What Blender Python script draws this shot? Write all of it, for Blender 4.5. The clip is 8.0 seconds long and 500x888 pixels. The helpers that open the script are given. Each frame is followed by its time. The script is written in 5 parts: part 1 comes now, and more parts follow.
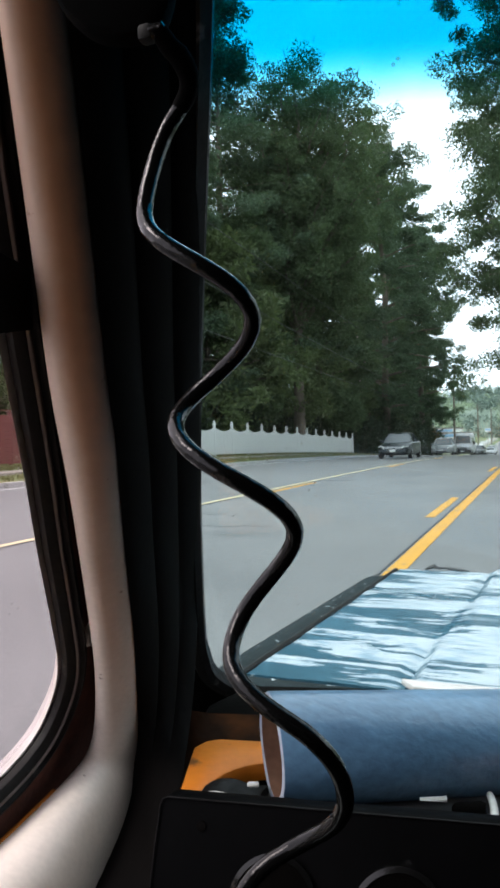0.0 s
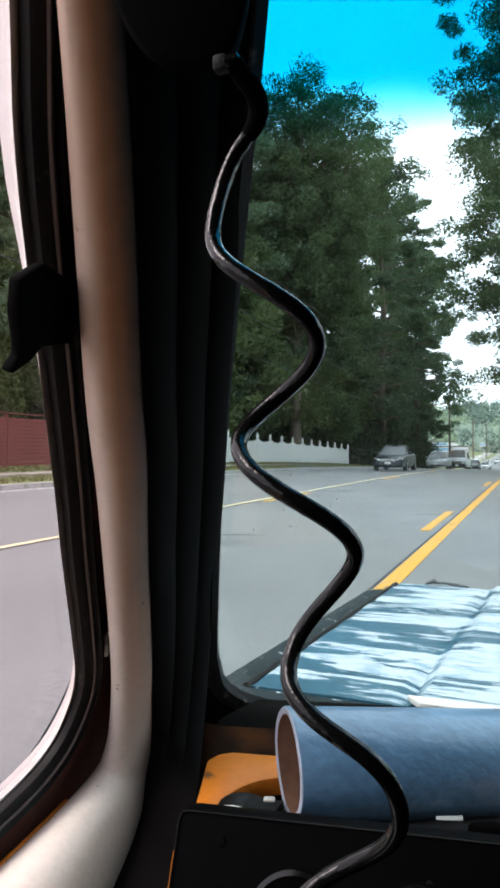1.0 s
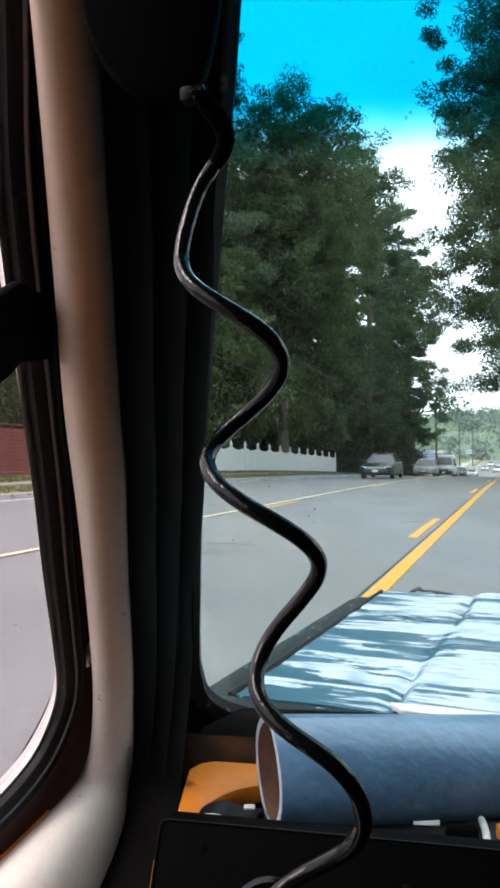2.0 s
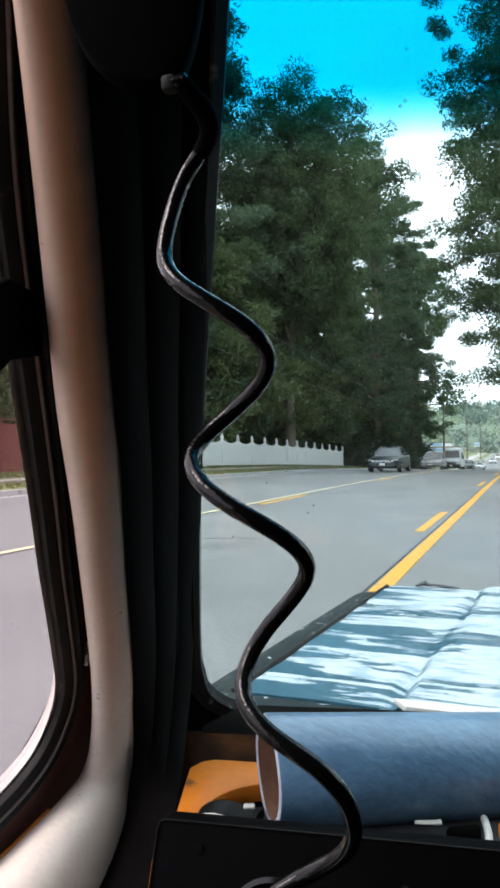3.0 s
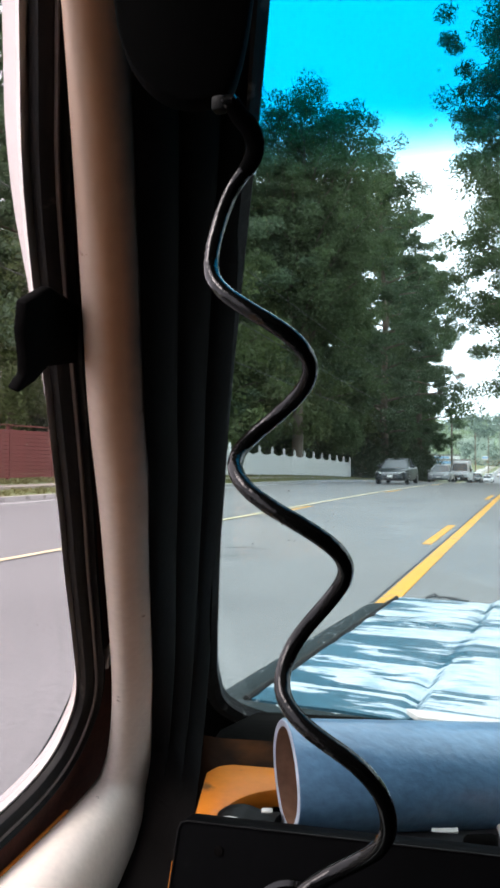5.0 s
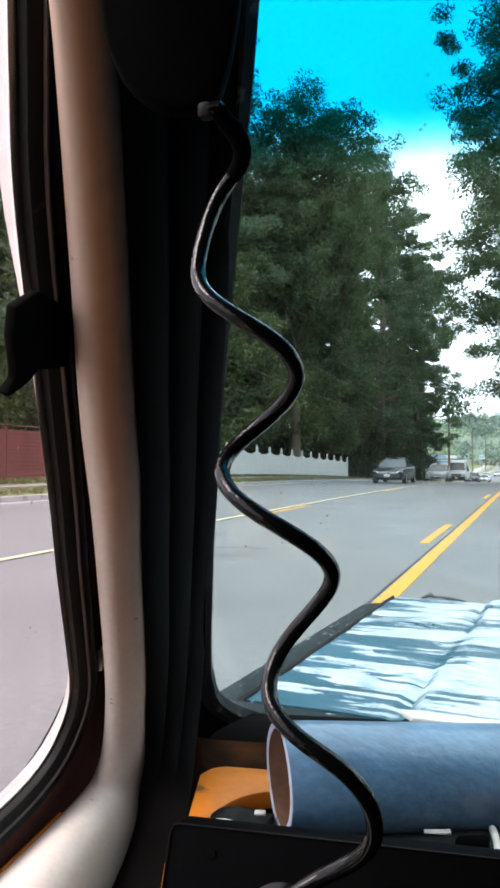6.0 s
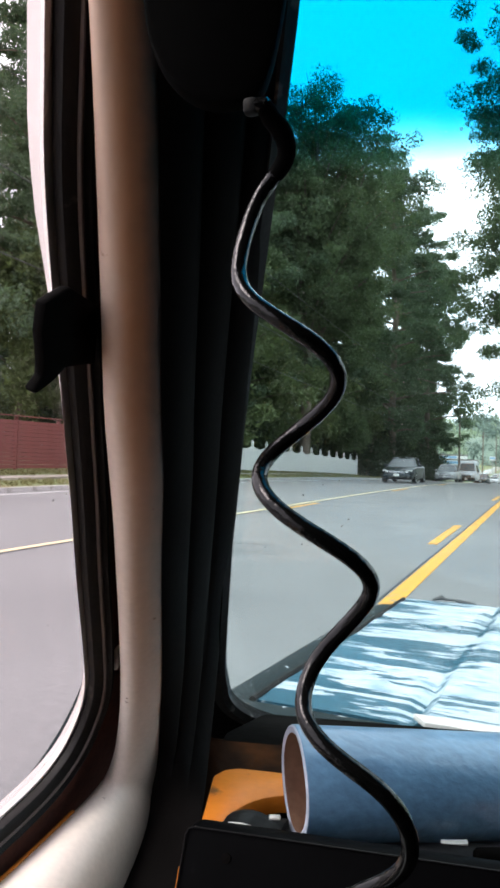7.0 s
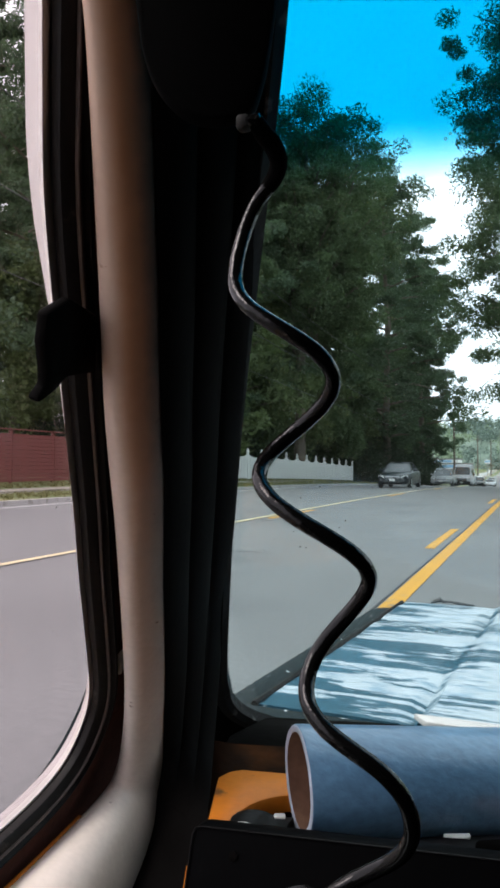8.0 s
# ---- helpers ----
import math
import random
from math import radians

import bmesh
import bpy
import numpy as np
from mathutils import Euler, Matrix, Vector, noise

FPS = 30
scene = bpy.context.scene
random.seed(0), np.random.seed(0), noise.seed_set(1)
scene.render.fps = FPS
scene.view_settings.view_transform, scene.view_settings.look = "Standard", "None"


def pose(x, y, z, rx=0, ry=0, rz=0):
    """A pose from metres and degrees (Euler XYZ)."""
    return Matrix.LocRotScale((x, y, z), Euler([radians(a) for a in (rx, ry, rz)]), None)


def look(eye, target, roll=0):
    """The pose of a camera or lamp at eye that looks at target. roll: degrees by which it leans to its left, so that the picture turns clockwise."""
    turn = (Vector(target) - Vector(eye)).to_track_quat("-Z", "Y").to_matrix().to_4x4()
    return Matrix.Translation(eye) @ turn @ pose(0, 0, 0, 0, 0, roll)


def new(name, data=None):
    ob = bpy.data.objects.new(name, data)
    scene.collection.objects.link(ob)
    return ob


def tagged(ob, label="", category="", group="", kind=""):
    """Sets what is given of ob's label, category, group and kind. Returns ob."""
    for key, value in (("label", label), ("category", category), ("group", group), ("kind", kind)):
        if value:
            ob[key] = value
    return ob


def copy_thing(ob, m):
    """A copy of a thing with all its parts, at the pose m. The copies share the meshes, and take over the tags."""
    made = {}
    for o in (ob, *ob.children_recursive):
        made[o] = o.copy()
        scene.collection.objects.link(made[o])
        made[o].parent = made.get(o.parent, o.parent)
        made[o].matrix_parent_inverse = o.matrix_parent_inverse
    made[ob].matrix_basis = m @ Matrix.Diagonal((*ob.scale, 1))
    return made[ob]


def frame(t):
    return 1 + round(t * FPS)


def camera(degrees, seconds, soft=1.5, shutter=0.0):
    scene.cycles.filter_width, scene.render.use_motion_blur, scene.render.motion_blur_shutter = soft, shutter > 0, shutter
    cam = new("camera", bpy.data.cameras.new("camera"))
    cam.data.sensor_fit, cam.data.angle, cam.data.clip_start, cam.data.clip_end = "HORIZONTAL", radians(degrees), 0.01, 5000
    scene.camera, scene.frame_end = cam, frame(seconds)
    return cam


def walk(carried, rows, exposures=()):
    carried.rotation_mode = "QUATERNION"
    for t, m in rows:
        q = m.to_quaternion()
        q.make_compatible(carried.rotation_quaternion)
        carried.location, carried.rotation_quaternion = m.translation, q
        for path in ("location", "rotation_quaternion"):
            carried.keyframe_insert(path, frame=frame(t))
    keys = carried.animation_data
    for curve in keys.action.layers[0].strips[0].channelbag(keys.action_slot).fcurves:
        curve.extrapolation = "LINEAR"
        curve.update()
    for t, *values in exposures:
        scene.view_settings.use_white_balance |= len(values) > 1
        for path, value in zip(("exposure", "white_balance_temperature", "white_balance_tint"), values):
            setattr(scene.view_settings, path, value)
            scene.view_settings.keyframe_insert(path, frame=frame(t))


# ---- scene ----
cam = camera(39.0, 8.0, soft=3.0)
PATH = [
    (0, (0.0103, 0.0147, 1.0428), (-3.768, 9.273, 1.000), -1.44),
    (0.5, (-0.0060, -0.0038, 1.0483), (-3.806, 9.244, 1.265), 0.44),
    (1, (-0.0078, 0.0037, 1.0476), (-3.722, 9.288, 1.124), 0.07),
    (1.5, (-0.0150, -0.0025, 1.0528), (-3.539, 9.355, 1.189), 1.30),
    (1.7, (-0.0035, -0.0032, 1.0497), (-3.474, 9.373, 1.237), 0.21),
    (3, (0.0056, 0.0062, 1.0512), (-3.639, 9.318, 1.169), -0.65),
    (3.5, (-0.0048, 0.0031, 1.0533), (-3.637, 9.320, 1.044), 1.36),
    (4, (0.0242, 0.0047, 1.0471), (-3.502, 9.361, 1.224), -1.81),
    (4.5, (0.0061, 0.0009, 1.0497), (-3.584, 9.333, 1.218), -0.12),
    (5, (-0.0018, -0.0058, 1.0498), (-3.742, 9.265, 1.306), 0.24),
    (5.2, (-0.0003, 0.0015, 1.0514), (-3.670, 9.303, 1.185), -0.02),
    (6.3, (0.0017, -0.0065, 1.0519), (-3.713, 9.274, 1.328), 0.19),
    (6.5, (0.0010, 0.0048, 1.0488), (-3.636, 9.319, 1.147), -0.37),
    (7, (-0.0094, -0.0029, 1.0552), (-3.842, 9.232, 1.246), 1.47),
    (7.5, (0.0070, -0.0021, 1.0484), (-3.684, 9.288, 1.328), -1.08),
    (8, (-0.0070, -0.0126, 1.0523), (-3.776, 9.245, 1.362), 0.22),
]
walk(cam, [(t, look(eye, target, roll)) for t, eye, target, roll in PATH],
     exposures=[(0, 0.94), (0.5, 1.12), (1, 1.1), (1.5, 1.1), (3, 1.14), (3.5, 0.95), (4, 1.16), (4.5, 1.24), (5, 1.26), (6.5, 1.3), (7, 1.26), (7.5, 1.28), (8, 0.72)])

# ---------------------------------------------------------------- light
world = bpy.data.worlds.new("overcast_sky")
scene.world = world
world.use_nodes = True
wn, wl = world.node_tree.nodes, world.node_tree.links
wn.clear()
sky = wn.new("ShaderNodeTexSky")
sky.sky_type, sky.sun_disc = "NISHITA", False
sky.sun_elevation, sky.sun_rotation = radians(50), radians(-60)
sky.air_density, sky.dust_density = 1.0, 6.0
grey = wn.new("ShaderNodeMixRGB")
grey.inputs[0].default_value = 0.82
grey.inputs[2].default_value = (11.5, 12.2, 12.8, 1)
wl.new(sky.outputs[0], grey.inputs[1])
bg = wn.new("ShaderNodeBackground")
bg.inputs[1].default_value = 0.15
wl.new(grey.outputs[0], bg.inputs[0])
wo = wn.new("ShaderNodeOutputWorld")
wl.new(bg.outputs[0], wo.inputs[0])
sun = new("sun", bpy.data.lights.new("sun", "SUN"))
sun.data.energy, sun.data.angle, sun.data.color = 1.2, radians(20), (1.0, 0.96, 0.9)
sun.matrix_world = look((-30, -10, 40), (0, 8, 0))


# ---------------------------------------------------------------- materials
def material(name, color, rough=0.6, metal=0.0, spread=0.25, scale=6.0, fine=80.0, bump=0.2, spots=None, coat=0.0, stretch=(1, 1, 1), spec=0.5):
    """A surface with two scales of tone, fine relief and optional stains of their own colour."""
    m = bpy.data.materials.new(name)
    m.use_nodes = True
    n, l = m.node_tree.nodes, m.node_tree.links
    b = n["Principled BSDF"]
    b.inputs["Roughness"].default_value, b.inputs["Metallic"].default_value = rough, metal
    b.inputs["Coat Roughness"].default_value = 0.22
    b.inputs["Coat Weight"].default_value, b.inputs["Specular IOR Level"].default_value = coat, spec
    tc, mp = n.new("ShaderNodeTexCoord"), n.new("ShaderNodeMapping")
    mp.inputs["Scale"].default_value = stretch
    l.new(tc.outputs["Object"], mp.inputs[0])
    big, small = n.new("ShaderNodeTexNoise"), n.new("ShaderNodeTexNoise")
    for t, s, d in ((big, scale, 5), (small, fine, 4)):
        t.inputs["Scale"].default_value, t.inputs["Detail"].default_value = s, d
        l.new(mp.outputs[0], t.inputs["Vector"])
    mix = n.new("ShaderNodeMath")
    mix.operation = "MULTIPLY_ADD"
    mix.inputs[1].default_value = 0.45
    l.new(small.outputs[0], mix.inputs[0])
    half = n.new("ShaderNodeMath")
    half.operation = "MULTIPLY"
    half.inputs[1].default_value = 0.55
    l.new(big.outputs[0], half.inputs[0])
    l.new(half.outputs[0], mix.inputs[2])
    ramp = n.new("ShaderNodeValToRGB")
    ramp.color_ramp.elements[0].position, ramp.color_ramp.elements[1].position = 0.32, 0.68
    ramp.color_ramp.elements[0].color = (*[max(0.0, c * (1 - spread)) for c in color], 1)
    ramp.color_ramp.elements[1].color = (*[min(1.0, c * (1 + spread)) for c in color], 1)
    l.new(mix.outputs[0], ramp.inputs[0])
    out = ramp.outputs[0]
    if spots:
        tint, at, width, size = spots
        st = n.new("ShaderNodeTexNoise")
        st.inputs["Scale"].default_value, st.inputs["Detail"].default_value = size, 8
        l.new(mp.outputs[0], st.inputs["Vector"])
        mask = n.new("ShaderNodeMapRange")
        mask.inputs[1].default_value, mask.inputs[2].default_value = at, at + width
        l.new(st.outputs[0], mask.inputs[0])
        over = n.new("ShaderNodeMixRGB")
        over.inputs[2].default_value = (*tint, 1)
        l.new(mask.outputs[0], over.inputs[0])
        l.new(out, over.inputs[1])
        out = over.outputs[0]
    l.new(out, b.inputs["Base Color"])
    rg = n.new("ShaderNodeMapRange")
    rg.inputs[3].default_value, rg.inputs[4].default_value = max(0.02, rough - 0.12), min(1, rough + 0.12)
    l.new(big.outputs[0], rg.inputs[0])
    l.new(rg.outputs[0], b.inputs["Roughness"])
    bp = n.new("ShaderNodeBump")
    bp.inputs["Strength"].default_value, bp.inputs["Distance"].default_value = bump, 0.3 / fine
    l.new(small.outputs[0], bp.inputs["Height"])
    l.new(bp.outputs[0], b.inputs["Normal"])
    return m


def leafy(name, color, back):
    """Leaves: each small blade takes its own tone, and lets some light through."""
    m = bpy.data.materials.new(name)
    m.use_nodes = True
    n, l = m.node_tree.nodes, m.node_tree.links
    b = n["Principled BSDF"]
    geo, ramp = n.new("ShaderNodeNewGeometry"), n.new("ShaderNodeValToRGB")
    ramp.color_ramp.elements[0].color = (*[c * 0.45 for c in color], 1)
    ramp.color_ramp.elements[1].color = (*[c * 1.55 for c in color], 1)
    l.new(geo.outputs["Random Per Island"], ramp.inputs[0])
    l.new(ramp.outputs[0], b.inputs["Base Color"])
    b.inputs["Roughness"].default_value = 0.65
    b.inputs["Specular IOR Level"].default_value = 0.3
    tr, add = n.new("ShaderNodeBsdfTranslucent"), n.new("ShaderNodeMixShader")
    tr.inputs[0].default_value = (*back, 1)
    add.inputs[0].default_value = 0.4
    l.new(b.outputs[0], add.inputs[1])
    l.new(tr.outputs[0], add.inputs[2])
    l.new(add.outputs[0], n["Material Output"].inputs[0])
    return m


def pane_material(name, clear, band=None, dust=0.05, gloss=0.05):
    """Thin glass with dust on it; band: (colour, height where it starts, height where it is full) of a sun strip."""
    m = bpy.data.materials.new(name)
    m.use_nodes = True
    n, l = m.node_tree.nodes, m.node_tree.links
    n.remove(n["Principled BSDF"])
    through_glass, shine, dirt = n.new("ShaderNodeBsdfTransparent"), n.new("ShaderNodeBsdfGlossy"), n.new("ShaderNodeBsdfDiffuse")
    through_glass.inputs[0].default_value = (*clear, 1)
    shine.inputs["Roughness"].default_value = 0.08
    dirt.inputs[0].default_value = (0.55, 0.53, 0.48, 1)
    tc = n.new("ShaderNodeTexCoord")
    if band:
        split, mr, mix = n.new("ShaderNodeSeparateXYZ"), n.new("ShaderNodeMapRange"), n.new("ShaderNodeMixRGB")
        wob = n.new("ShaderNodeTexNoise")
        wob.inputs["Scale"].default_value = 30
        l.new(tc.outputs["Object"], wob.inputs["Vector"])
        l.new(tc.outputs["Object"], split.inputs[0])
        shift = n.new("ShaderNodeMath")
        shift.operation = "MULTIPLY_ADD"
        shift.inputs[1].default_value = 0.006
        l.new(wob.outputs[0], shift.inputs[0])
        l.new(split.outputs[2], shift.inputs[2])
        mr.inputs[1].default_value, mr.inputs[2].default_value = band[1], band[2]
        mr.interpolation_type = "SMOOTHSTEP"
        l.new(shift.outputs[0], mr.inputs[0])
        mix.inputs[1].default_value, mix.inputs[2].default_value = (*clear, 1), (*band[0], 1)
        l.new(mr.outputs[0], mix.inputs[0])
        l.new(mix.outputs[0], through_glass.inputs[0])
    fre = n.new("ShaderNodeFresnel")
    fre.inputs[0].default_value = 1.45
    cap = n.new("ShaderNodeMath")
    cap.operation = "MULTIPLY"
    cap.inputs[1].default_value = gloss * 10
    l.new(fre.outputs[0], cap.inputs[0])
    a, b = n.new("ShaderNodeMixShader"), n.new("ShaderNodeMixShader")
    l.new(cap.outputs[0], a.inputs[0])
    l.new(through_glass.outputs[0], a.inputs[1])
    l.new(shine.outputs[0], a.inputs[2])
    haze, specks = n.new("ShaderNodeTexNoise"), n.new("ShaderNodeTexVoronoi")
    haze.inputs["Scale"].default_value, haze.inputs["Detail"].default_value = 14, 6
    specks.inputs["Scale"].default_value = 90
    l.new(tc.outputs["Object"], haze.inputs["Vector"])
    l.new(tc.outputs["Object"], specks.inputs["Vector"])
    film, dots = n.new("ShaderNodeMapRange"), n.new("ShaderNodeMapRange")
    film.inputs[1].default_value, film.inputs[2].default_value = 0.3, 0.8
    film.inputs[3].default_value, film.inputs[4].default_value = dust * 0.4, dust * 1.6
    l.new(haze.outputs[0], film.inputs[0])
    dots.inputs[1].default_value, dots.inputs[2].default_value = 0.10, 0.04
    dots.inputs[3].default_value, dots.inputs[4].default_value = 0.0, 0.55
    l.new(specks.outputs["Distance"], dots.inputs[0])
    some = n.new("ShaderNodeMath")
    some.operation = "GREATER_THAN"
    some.inputs[1].default_value = 0.58
    l.new(haze.outputs[0], some.inputs[0])
    part_of = n.new("ShaderNodeMath")
    part_of.operation = "MULTIPLY"
    l.new(dots.outputs[0], part_of.inputs[0])
    l.new(some.outputs[0], part_of.inputs[1])
    both = n.new("ShaderNodeMath")
    both.operation = "ADD"
    l.new(film.outputs[0], both.inputs[0])
    l.new(part_of.outputs[0], both.inputs[1])
    l.new(both.outputs[0], b.inputs[0])
    l.new(a.outputs[0], b.inputs[1])
    l.new(dirt.outputs[0], b.inputs[2])
    l.new(b.outputs[0], n["Material Output"].inputs[0])
    return m


ASPHALT = material("weathered_asphalt", (0.155, 0.153, 0.15), 0.85, spread=0.26, scale=0.35, fine=26, bump=0.6, spots=((0.115, 0.115, 0.115), 0.52, 0.2, 0.5))
YELLOW = material("worn_yellow_paint", (0.56, 0.275, 0.03), 0.7, spread=0.18, scale=2, fine=30, spots=((0.2, 0.17, 0.12), 0.60, 0.08, 7))
CREAM_LINE = material("faded_cream_paint", (0.60, 0.50, 0.29), 0.7, spread=0.18, scale=2, fine=30, spots=((0.22, 0.19, 0.14), 0.58, 0.08, 7))
WHITE_LINE = material("worn_white_paint", (0.6, 0.6, 0.57), 0.7, spread=0.15, scale=2, fine=30, spots=((0.2, 0.2, 0.19), 0.62, 0.08, 7))
TAR = material("tar_joint", (0.035, 0.035, 0.035), 0.6, spread=0.3, scale=3, fine=40)
PAVING = material("tan_pavement_concrete", (0.25, 0.225, 0.19), 0.9, spread=0.2, scale=1.2, fine=40, bump=0.4, spots=((0.15, 0.14, 0.11), 0.56, 0.1, 1.6))
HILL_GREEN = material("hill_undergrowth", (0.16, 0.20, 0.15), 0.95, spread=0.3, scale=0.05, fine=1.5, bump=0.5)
CONCRETE = material("kerb_concrete", (0.36, 0.35, 0.33), 0.85, spread=0.2, scale=1.5, fine=50, bump=0.4, spots=((0.2, 0.19, 0.17), 0.58, 0.1, 2))
GRASS = material("mown_grass", (0.105, 0.135, 0.045), 0.9, spread=0.4, scale=0.7, fine=25, bump=0.8, spots=((0.22, 0.18, 0.09), 0.55, 0.12, 0.5))
BARK = material("bark", (0.11, 0.085, 0.065), 0.9, spread=0.4, scale=2, fine=14, bump=0.9, stretch=(1, 1, 0.25))
PINE = leafy("pine_needles", (0.072, 0.106, 0.066), (0.09, 0.14, 0.06))
# bush leaves coloured near black for the shade under the canopy
SHADE_BUSH = leafy("shade_dark_bush_leaves", (0.026, 0.038, 0.022), (0.03, 0.05, 0.02))
OAK = leafy("broad_leaves", (0.074, 0.106, 0.054), (0.10, 0.15, 0.05))
PALE_OAK = leafy("pale_leaves", (0.088, 0.112, 0.05), (0.12, 0.165, 0.05))
DRY_GRASS = leafy("dry_grass_blades", (0.17, 0.165, 0.07), (0.18, 0.18, 0.07))
# FAR_PALE and FAR_WOOD carry the distance haze in paled, greyed leaf colours
FAR_PALE = leafy("hazed_pale_leaves", (0.25, 0.30, 0.20), (0.25, 0.31, 0.18))
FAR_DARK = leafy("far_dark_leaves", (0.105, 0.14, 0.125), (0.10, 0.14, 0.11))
FAR_WOOD = leafy("hazed_wood_leaves", (0.17, 0.21, 0.18), (0.17, 0.22, 0.17))
WHITE_VINYL = material("white_fence_vinyl", (0.62, 0.62, 0.60), 0.5, spread=0.07, scale=1.2, fine=20, bump=0.1, spots=((0.42, 0.43, 0.38), 0.62, 0.12, 1.4))
RED_WOOD = material("red_stained_boards", (0.13, 0.034, 0.028), 0.75, spread=0.3, scale=2, fine=18, bump=0.4, stretch=(1, 1, 0.2))
WOOD_POLE = material("weathered_pole_wood", (0.13, 0.10, 0.08), 0.9, spread=0.3, scale=2, fine=20, bump=0.5, stretch=(1, 1, 0.15))
WIRE = material("black_wire", (0.02, 0.02, 0.02), 0.5)
ROOFING = material("grey_shingles", (0.17, 0.15, 0.14), 0.85, spread=0.3, scale=1.5, fine=12, bump=0.5)
BRICKWORK = material("brown_brick_wall", (0.22, 0.13, 0.10), 0.85, spread=0.3, scale=2, fine=14, bump=0.5)
# vehicle
HOOD_PAINT = material("hood_paint_base", (0.038, 0.108, 0.150), 0.3, spread=0.3, scale=3, fine=60, bump=0.01, spec=0.3)
BODY_BLUE = material("dull_blue_paint", (0.016, 0.024, 0.026), 0.65, spread=0.3, scale=5, fine=70, bump=0.1, spots=((0.42, 0.46, 0.47), 0.655, 0.04, 60), spec=0.1)
PALE_TRIM = material("pale_beige_pillar_paint", (0.62, 0.54, 0.475), 0.5, spread=0.10, scale=9, fine=160, bump=0.06, spots=((0.20, 0.15, 0.12), 0.70, 0.03, 75), stretch=(1, 1.6, 1.6))
LIP_WHITE = material("white_door_lip_paint", (0.62, 0.555, 0.52), 0.45, spread=0.08, scale=14, fine=120, bump=0.05)
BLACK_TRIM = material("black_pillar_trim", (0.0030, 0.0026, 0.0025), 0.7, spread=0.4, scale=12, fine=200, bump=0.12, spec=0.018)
RUBBER = material("black_rubber_seal", (0.009, 0.0075, 0.007), 0.55, spread=0.35, scale=20, fine=150, bump=0.2, spots=((0.05, 0.045, 0.04), 0.66, 0.08, 60), spec=0.15)
GASKET = material("aged_black_gasket", (0.005, 0.0045, 0.0045), 0.5, spread=0.4, scale=18, fine=140, bump=0.25, spots=((0.06, 0.058, 0.055), 0.66, 0.06, 45), spec=0.12)
SEAL_GREY = material("seal_highlight_grey", (0.055, 0.040, 0.034), 0.5, spread=0.4, scale=40, fine=200, bump=0.2)
RUST_GAP = material("rust_brown_door_gap", (0.105, 0.030, 0.018), 0.8, spread=0.4, scale=30, fine=160, bump=0.3)
# the orange dash paint again, darkened to brown-black as its shade
SHADED_COWL = material("shaded_orange_paint", (0.011, 0.0036, 0.001), 0.7, spread=0.4, scale=16, fine=120, bump=0.2, spots=((0.06, 0.019, 0.004), 0.56, 0.2, 10), spec=0.03)
ORANGE = material("orange_dash_paint", (0.52, 0.155, 0.014), 0.45, spread=0.14, scale=14, fine=120, bump=0.08, spots=((0.12, 0.05, 0.02), 0.66, 0.06, 22), spec=0.2)
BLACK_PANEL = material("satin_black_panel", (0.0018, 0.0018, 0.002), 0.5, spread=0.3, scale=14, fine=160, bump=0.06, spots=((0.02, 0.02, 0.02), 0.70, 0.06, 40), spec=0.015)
BLUE_VINYL = material("blue_grained_vinyl", (0.105, 0.215, 0.335), 0.36, spread=0.3, scale=11, fine=170, bump=0.45, stretch=(0.55, 1, 1), spots=((0.06, 0.125, 0.205), 0.50, 0.16, 12), spec=0.7, coat=0.2)
CARD = material("brown_cardboard", (0.22, 0.115, 0.07), 0.9, spread=0.25, scale=22, fine=140, bump=0.2)
PALE_EDGE = material("pale_blue_cut_edge", (0.42, 0.47, 0.55), 0.7, spread=0.2, scale=40, fine=200, bump=0.2)
CORD = material("glossy_black_cord", (0.0035, 0.0035, 0.0035), 0.13, spread=0.2, scale=45, fine=90, bump=0.35, spec=0.22)
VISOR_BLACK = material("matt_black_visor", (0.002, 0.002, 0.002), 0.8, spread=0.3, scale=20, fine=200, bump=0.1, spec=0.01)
OLD_OAK = leafy("oak_leaves", (0.066, 0.098, 0.052), (0.085, 0.135, 0.045))
BEZEL = material("glossy_bezel_plastic", (0.003, 0.003, 0.003), 0.16, spread=0.2, scale=40, fine=120, bump=0.05, spec=0.35)
CLIP_METAL = material("dull_clip_metal", (0.010, 0.010, 0.010), 0.6, metal=0.0, spread=0.3, scale=60, fine=200, spec=0.08)
FOAM = material("torn_foam", (0.45, 0.42, 0.38), 0.9, spread=0.4, scale=200, fine=500, bump=0.6)
DARK_METAL = material("dull_dark_metal", (0.05, 0.05, 0.05), 0.5, metal=0.3, spread=0.4, scale=30, fine=120, spots=((0.2, 0.2, 0.19), 0.64, 0.05, 60))
GREY_METAL = material("dull_grey_metal", (0.35, 0.35, 0.34), 0.4, metal=0.7, spread=0.2, scale=30, fine=120)
WHITE_PLASTIC = material("aged_white_plastic", (0.60, 0.59, 0.55), 0.5, spread=0.2, scale=30, fine=120)
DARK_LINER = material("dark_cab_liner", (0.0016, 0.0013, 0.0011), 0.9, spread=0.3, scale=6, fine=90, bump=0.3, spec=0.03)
WINDSHIELD = pane_material("windshield_glass", (0.79, 0.85, 0.865), band=((0.0, 0.455, 0.625), 1.197, 1.229), dust=0.031, gloss=0.012)
SIDE_GLASS = pane_material("side_glass", (0.84, 0.79, 0.812), dust=0.003, gloss=0.002)


